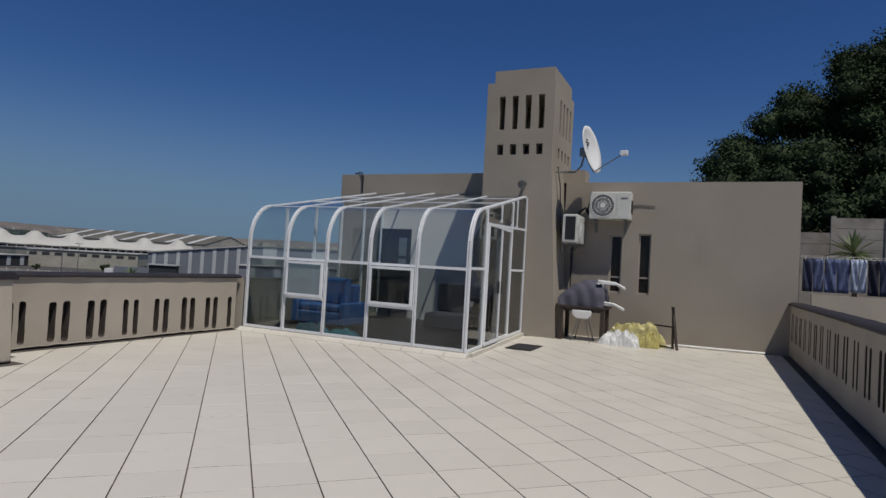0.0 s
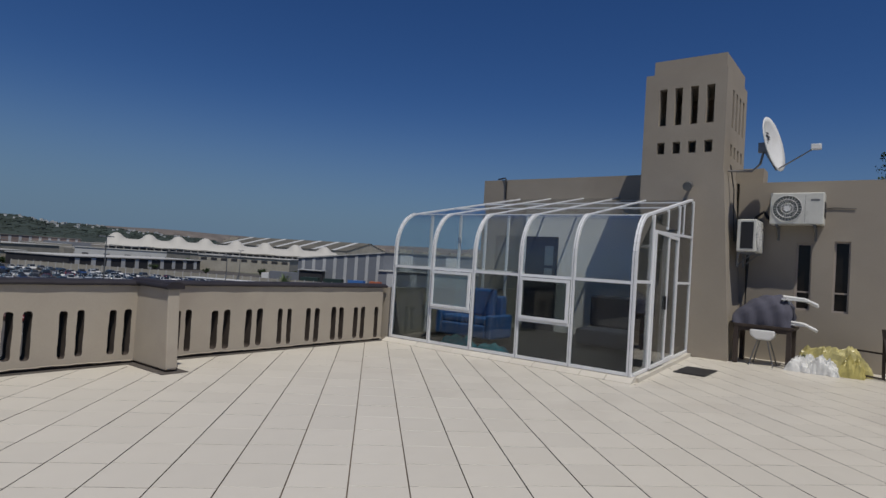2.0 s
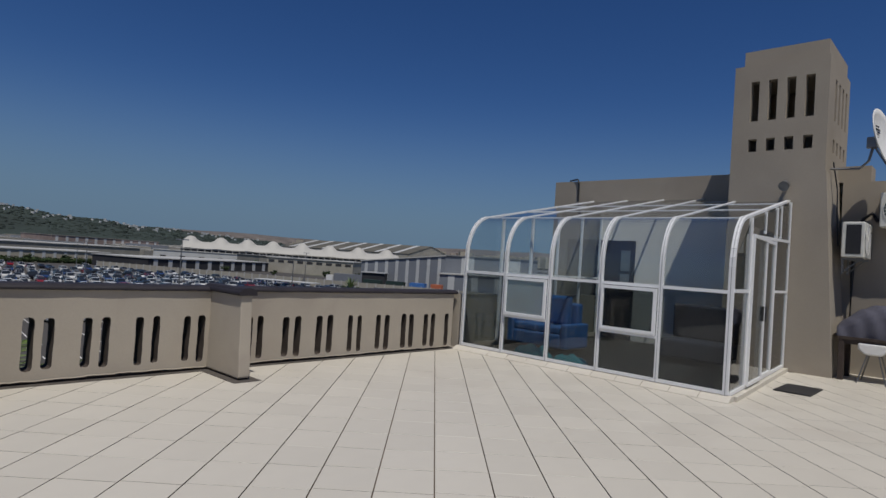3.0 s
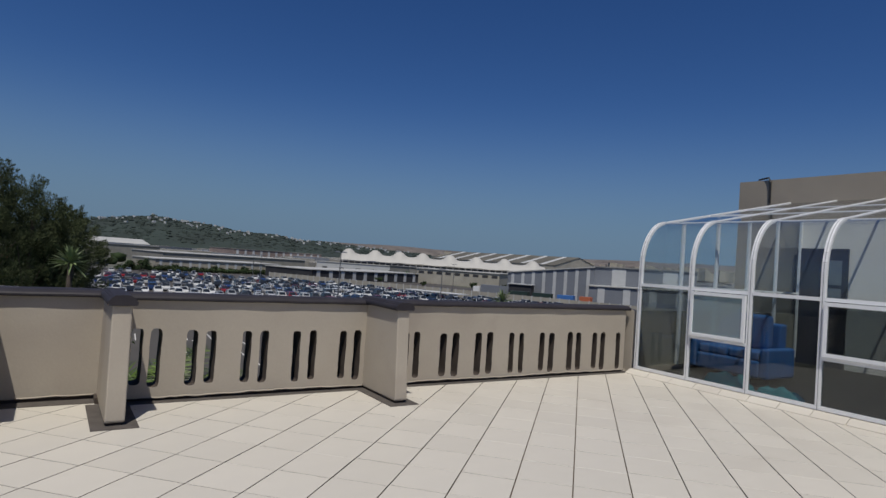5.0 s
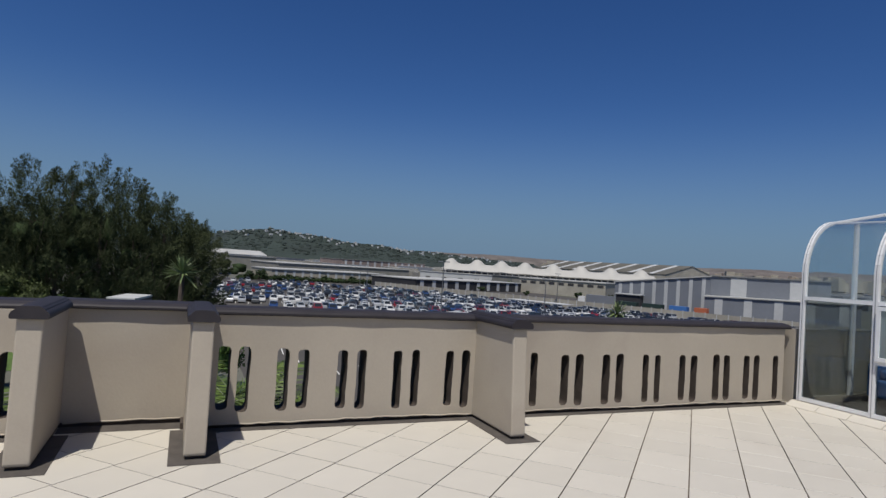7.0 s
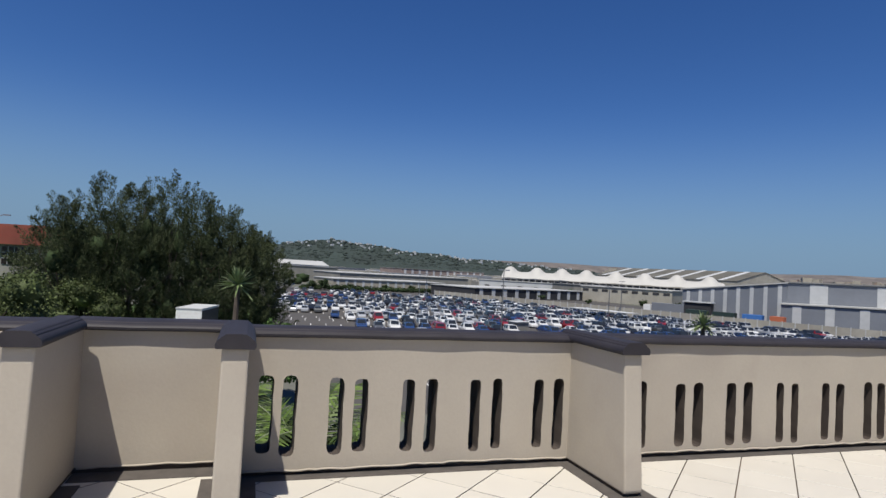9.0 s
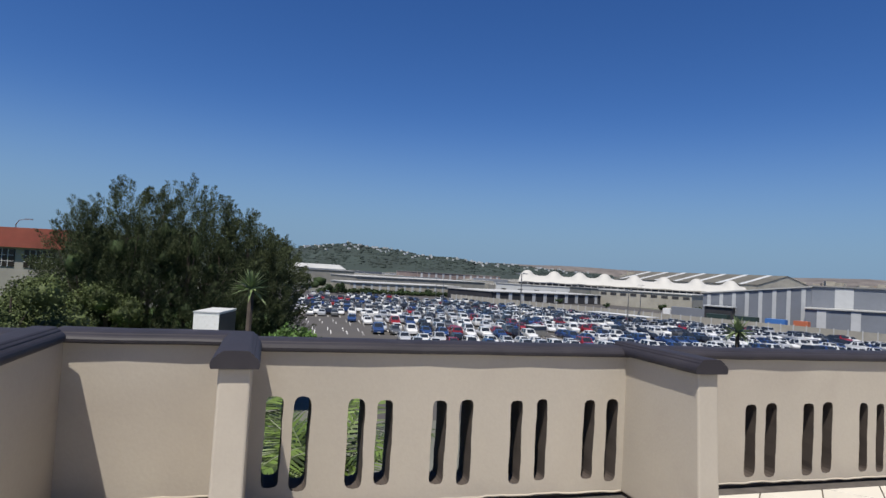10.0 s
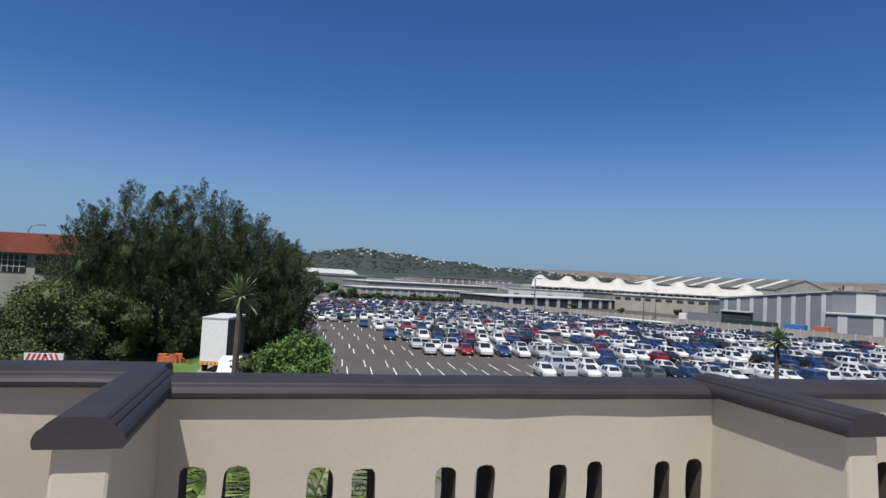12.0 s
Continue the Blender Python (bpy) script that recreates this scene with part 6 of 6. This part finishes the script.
box(bm, (-0.12, -0.08, 1.235), (0.3, 0.14, 1.262))
box(bm, (-0.12, -0.08, 0.79), (0.3, 0.12, 0.82))
for x in (-0.1, -0.02):
    box(bm, (x, -0.02, 0.745), (x + 0.03, 0.04, 1.25))
part("arm_rail", bm, M_WHITE, lg)
stool = thing("white_chair", "small white chair with thin metal legs under the table", "chair", (5.62, 4.0, 0))
bm = bmesh.new()
prism(bm, [(-0.22, -0.05, 0.66), (0.2, -0.05, 0.66), (0.2, -0.05, 0.56), (0.12, -0.05, 0.47), (-0.12, -0.05, 0.47), (-0.22, -0.05, 0.56)], (0, 0.34, 0))
bevel(part("seat", bm, M_WHITE, stool), 0.03, 3)
for p, q in (((-0.08, -0.03, 0.47), (-0.2, -0.12, 0.0)), ((0.08, -0.03, 0.47), (0.2, -0.12, 0.0)), ((-0.08, 0.24, 0.47), (-0.2, 0.34, 0.0)), ((0.08, 0.24, 0.47), (0.2, 0.34, 0.0))):
    bm = bmesh.new()
    tube(bm, [p, q], 0.011, 6)
    part("leg", bm, M_STEEL, stool)

# bags and sheeting on the floor


def sheeting(name, label, place, lx, ly, h, material, seed, sub=26):
    t = thing(name, label, "plastic sheeting" if "sheet" in name else "bag", place)
    bm = bmesh.new()
    g = []
    for i in range(sub + 1):
        row = []
        for j in range(sub + 1):
            u, v = i / sub * 2 - 1, j / sub * 2 - 1
            r = max(abs(u), abs(v))
            e = max(0.0, 1 - r ** 4)
            z = e * h * (0.72 + 0.55 * noise.noise(Vector((u * 2.2, v * 2.2, seed))) + 0.25 * noise.noise(Vector((u * 7, v * 7, seed))))
            k = 1 + 0.12 * noise.noise(Vector((u * 3, v * 3, seed + 5)))
            row.append(bm.verts.new((u * lx / 2 * k, v * ly / 2 * k, max(0.002, z))))
        g.append(row)
    for i in range(sub):
        for j in range(sub):
            bm.faces.new([g[i][j], g[i + 1][j], g[i + 1][j + 1], g[i][j + 1]])
    part("skin", bm, material, t, smooth=False)
    return t


M_YFILM = mat("yellowed_film", (0.47, 0.42, 0.18), 0.3, noise_amt=0.35, scale=6, fine=30, bump=0.6, bump_dist=0.01, spec=0.6)
M_YBAG = mat("yellow_bag", (0.40, 0.35, 0.12), 0.35, noise_amt=0.3, scale=8, bump=0.6, bump_dist=0.01)
M_WBAG = mat("white_bag", (0.62, 0.62, 0.60), 0.45, noise_amt=0.2, scale=9, bump=0.6, bump_dist=0.01, stain=(0.35, 0.37, 0.36), stain_amt=0.5, stain_scale=7)
sheeting("plastic_sheeting", "crumpled yellowish clear plastic sheeting on the floor against the wall", (6.68, 4.55, 0), 1.2, 0.62, 0.50, M_YFILM, 1.3)
sheeting("white_bag", "crumpled white plastic bag with grey print on the floor", (6.30, 4.05, 0), 0.62, 0.45, 0.30, M_WBAG, 4.0)
sheeting("white_bag", "flattened white plastic bag in front of the sheeting", (6.58, 4.02, 0), 0.5, 0.4, 0.30, M_WBAG, 6.1)
sheeting("yellow_bag", "knotted yellow plastic bag beside the white bags", (6.98, 4.12, 0), 0.40, 0.42, 0.36, M_YBAG, 8.2)

tr = thing("folding_trestle", "dark folding timber trestle standing before the wall", "trestle", (7.45, 4.2, 0), 12)
bm = bmesh.new()
beam(bm, (0.05, -0.12, 0), (-0.03, 0.10, 0.86), 0.05, 0.03)
part("leg", bm, M_DWOOD, tr)
bm = bmesh.new()
beam(bm, (0.02, 0.22, 0), (-0.03, 0.02, 0.86), 0.05, 0.03)
part("leg", bm, M_DWOOD, tr)
bm = bmesh.new()
beam(bm, (0.02, -0.03, 0.45), (-0.34, 0.35, 0.45), 0.03, 0.03)
part("brace", bm, M_DWOOD, tr)
bm = bmesh.new()
beam(bm, (0.0, -0.06, 0.03), (-0.5, 0.25, 0.06), 0.03, 0.03)
part("foot_rail", bm, M_DWOOD, tr)
cond = thing("floor_conduit", "white plastic pipe lying along the foot of the wall", "pipe")
bm = bmesh.new()
tube(bm, [(7.4, YN - 0.25, 0.03), (8.3, YN - 0.22, 0.03), (9.15, YN - 0.12, 0.03)], 0.025, 8)
part("pipe", bm, M_WHITE, cond)
mat_ = thing("door_mat", "plain black rubber door mat outside the sliding door", "door mat", (4.98, 1.95, 0.0))
bevel(part("mat", slab(-0.24, -0.42, 0.004, 0.24, 0.42, 0.02), M_BLACK, mat_), 0.006)

# ---------- inside the glass room ----------
M_BSOFA = mat("blue_fabric", (0.030, 0.12, 0.33), 0.9, noise_amt=0.2, scale=6, bump=0.3)
M_NAVY = mat("navy_fabric", (0.02, 0.028, 0.05), 0.9, noise_amt=0.2, scale=6, bump=0.3)
M_AQUA = mat("aqua_cloth", (0.16, 0.62, 0.66), 0.8, noise_amt=0.15, bump=0.3)
# added floor sheet, near-black to put the room's dimness into colour
structure("room_floor", slab(0.0, 0.08, -0.01, 4.3, YN, 0.006), mat("dim_floor_sheet", (0.020, 0.019, 0.017), 0.9, noise_amt=0.25, scale=2), "floor sheet inside the glass room, interior shade in its dark colour")
structure("room_parapet", slab(-0.30, 0.02, 0.0, -0.06, YN, 0.98), M_PLASTER, "low plaster wall along the west side of the glass room")
sofa = thing("blue_sofa", "blue fabric sofa with loose cushions inside the glass room", "sofa", (0.25, 1.25, 0.0))
for nm, a, b in (("base", (0, 0, 0.1), (1.05, 0.75, 0.36)), ("backrest", (0, 0.6, 0.36), (1.05, 0.8, 0.92)), ("armrest", (-0.14, 0, 0.1), (0, 0.8, 0.56)), ("armrest", (1.05, 0, 0.1), (1.19, 0.8, 0.56)), ("seat_cushion", (0.02, 0.02, 0.36), (0.52, 0.6, 0.50)), ("seat_cushion", (0.54, 0.02, 0.36), (1.03, 0.6, 0.50))):
    bm = bmesh.new()
    box(bm, a, b)
    bevel(part(nm, bm, M_BSOFA, sofa), 0.04, 3)
bm = bmesh.new()
box(bm, (0.3, 0.42, 0.50), (0.95, 0.60, 1.05))
o = part("back_cushion", bm, M_BSOFA, sofa)
bevel(o, 0.06, 3)
sofa2 = thing("navy_sofa", "dark navy sofa against the rear of the glass room", "sofa", (2.55, 2.6, 0.0))
for nm, a, b in (("base", (0, 0, 0.1), (1.25, 0.8, 0.42)), ("backrest", (0, 0.65, 0.42), (1.25, 0.85, 1.05))):
    bm = bmesh.new()
    box(bm, a, b)
    bevel(part(nm, bm, M_NAVY, sofa2), 0.05, 3)
sheeting("aqua_bag", "aqua cloth lying on the floor inside the glass", (1.45, 0.21, 0.05), 0.66, 0.26, 0.24, M_AQUA, 2.0, 14)
sheeting("aqua_bag", "aqua cloth crumpled on the floor inside the glass", (2.15, 0.21, 0.05), 0.60, 0.26, 0.18, M_AQUA, 3.0, 14)
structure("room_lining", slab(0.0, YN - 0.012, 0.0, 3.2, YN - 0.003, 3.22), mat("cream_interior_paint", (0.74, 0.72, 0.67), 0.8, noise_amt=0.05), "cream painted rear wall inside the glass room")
dd = thing("door_1", "dark navy glazed door in the rear wall of the glass room", "door", (-0.06, YN, 0))
dd["kind"] = "structure"
part("door_leaf", slab(0, -0.06, 0.0, 0.95, -0.013, 2.33), M_NAVY, dd)
M_DGLASS = mat("door_glass", (0.14, 0.17, 0.20), 0.15, noise_amt=0.2, bump=0)
part("door_pane", slab(0.62, -0.068, 1.62, 0.85, -0.062, 2.1), M_DGLASS, dd)
part("door_pane", slab(0.62, -0.068, 1.2, 0.85, -0.062, 1.55), M_DGLASS, dd)
part("door_frame", slab(-0.06, -0.04, 0, -0.002, -0.013, 2.2), M_NAVY, dd)
structure("glass_wall_west", slab(-0.05, 0.08, 0.0, 0.0, YN, 0.10), M_PLASTER, "low kerb under the west glass")
westg = thing("west_glazing", "white-framed glazing at the west end of the glass room", "window")
for y in (1.1, 2.1, 3.1, 4.1, 5.0):
    part("post", slab(-0.03, y - 0.025, 0.10, 0.02, y + 0.025, min(roof_z(y), 3.3) - 0.02), M_ALU, westg)
part("rail", slab(-0.02, 0.05, 1.38, 0.015, 5.0, 1.42), M_ALU, westg)
bm = bmesh.new()
bm.faces.new([bm.verts.new(p) for p in ((-0.01, 0.1, 0.1), (-0.01, 5.0, 0.1), (-0.01, 5.0, roof_z(5) - 0.03), (-0.01, 0.52, 2.4), (-0.01, 0.1, 1.9))])
o = part("pane", bm, M_GLASS_ROOF, westg)
o.modifiers.new("thickness", "SOLIDIFY").thickness = 0.006

# ---------- floor tiles ----------
PITCH, PITCH_U = 0.404, 0.438
TH = radians(-46.5)
U = Vector((math.cos(TH), math.sin(TH)))
V = Vector((-U.y, U.x))


def tile_mesh(name, gu, gv):
    bm = bmesh.new()
    hu, hv = (PITCH_U - gu) / 2, (PITCH - gv) / 2
    c = 0.0012
    lo = [bm.verts.new((x, y, -0.012)) for x, y in ((-hu, -hv), (hu, -hv), (hu, hv), (-hu, hv))]
    mi = [bm.verts.new((x, y, -c)) for x, y in ((-hu, -hv), (hu, -hv), (hu, hv), (-hu, hv))]
    hi = [bm.verts.new((x, y, 0)) for x, y in ((-hu + c, -hv + c), (hu - c, -hv + c), (hu - c, hv - c), (-hu + c, hv - c))]
    for a, b in ((lo, mi), (mi, hi)):
        for i in range(4):
            bm.faces.new([a[i], a[(i + 1) % 4], b[(i + 1) % 4], b[i]]).material_index = 1 if a is lo else 0
    bm.faces.new(hi)
    return bm


def joint(k):
    """Where the k-th long joint runs: the rows grow a little wider eastwards."""
    return k + (0.0045 * k * k if 0 < k < 9 else 0.3645 + 0.06 * (k - 9) if k >= 9 else 0.0)


tile_me = finish("tile", tile_mesh("tile", 0.0060, 0.0088), [M_TILE, M_DARK_RECESS])
floor_ob = bpy.data.objects["floor"]
rng = random.Random(2)
cells = []
for j in range(-55, 45):
    v0, v1 = joint(j), joint(j + 1)
    shift = 0.065 * min(7.0, -(v0 + v1) / 2) * PITCH + rng.uniform(-0.012, 0.012)
    for i in range(-42, 56):
        p = U * (0.13 + 8.9 * PITCH + (i + 0.5) * PITCH_U + shift) + V * (-0.033 + (v0 + v1) / 2 * PITCH)
        if -0.34 < p.x < XE + 0.12 and YS + 0.3 < p.y < YN + 0.12 and not (p.x > 3.35 and p.x < 4.9 and p.y > TY0 + 0.2) and not (0.2 < p.x < 4.1 and 0.5 < p.y):
            near = min(abs(p.x - (8.1 - k * 0.57)) + abs(p.y - (-7.4 + 0.0 * k)) * 0.75 + (2.2 if p.y < -8.2 else 0) for k in range(11))
            cells.append((near, p, v1 - v0))
cells.sort(key=lambda c: c[0])
for d_, p, wide in cells[:300]:
    o = new("tile", tile_me)
    o.parent = floor_ob
    o.location = (p.x, p.y, rng.uniform(-0.0006, 0.0006))
    o.rotation_euler = (rng.uniform(-0.0012, 0.0012), rng.uniform(-0.0012, 0.0012), TH)
    o.scale = (1, wide, 1)
vs, fs = [], []
src_v = [v.co.copy() for v in tile_me.vertices]
src_f = [tuple(f.vertices) for f in tile_me.polygons]
for d_, p, wide in cells[300:]:
    b = len(vs)
    z = rng.uniform(-0.0006, 0.0006)
    for c in src_v:
        vs.append((p.x + U.x * c.x + V.x * c.y * wide, p.y + U.y * c.x + V.y * c.y * wide, c.z + z))
    fs += [tuple(b + k for k in f) for f in src_f]
me = bpy.data.meshes.new("floor_tiles")
me.from_pydata(vs, [], fs)
me.materials.append(M_TILE2)
me.materials.append(M_DARK_RECESS)
me.polygons.foreach_set("material_index", [p.material_index for p in tile_me.polygons] * len(cells[300:]))
rest = new("floor_tiles", me)
rest.parent = floor_ob
tagged(rest, "pale beige glazed floor tiles laid diagonally", kind="stuff")
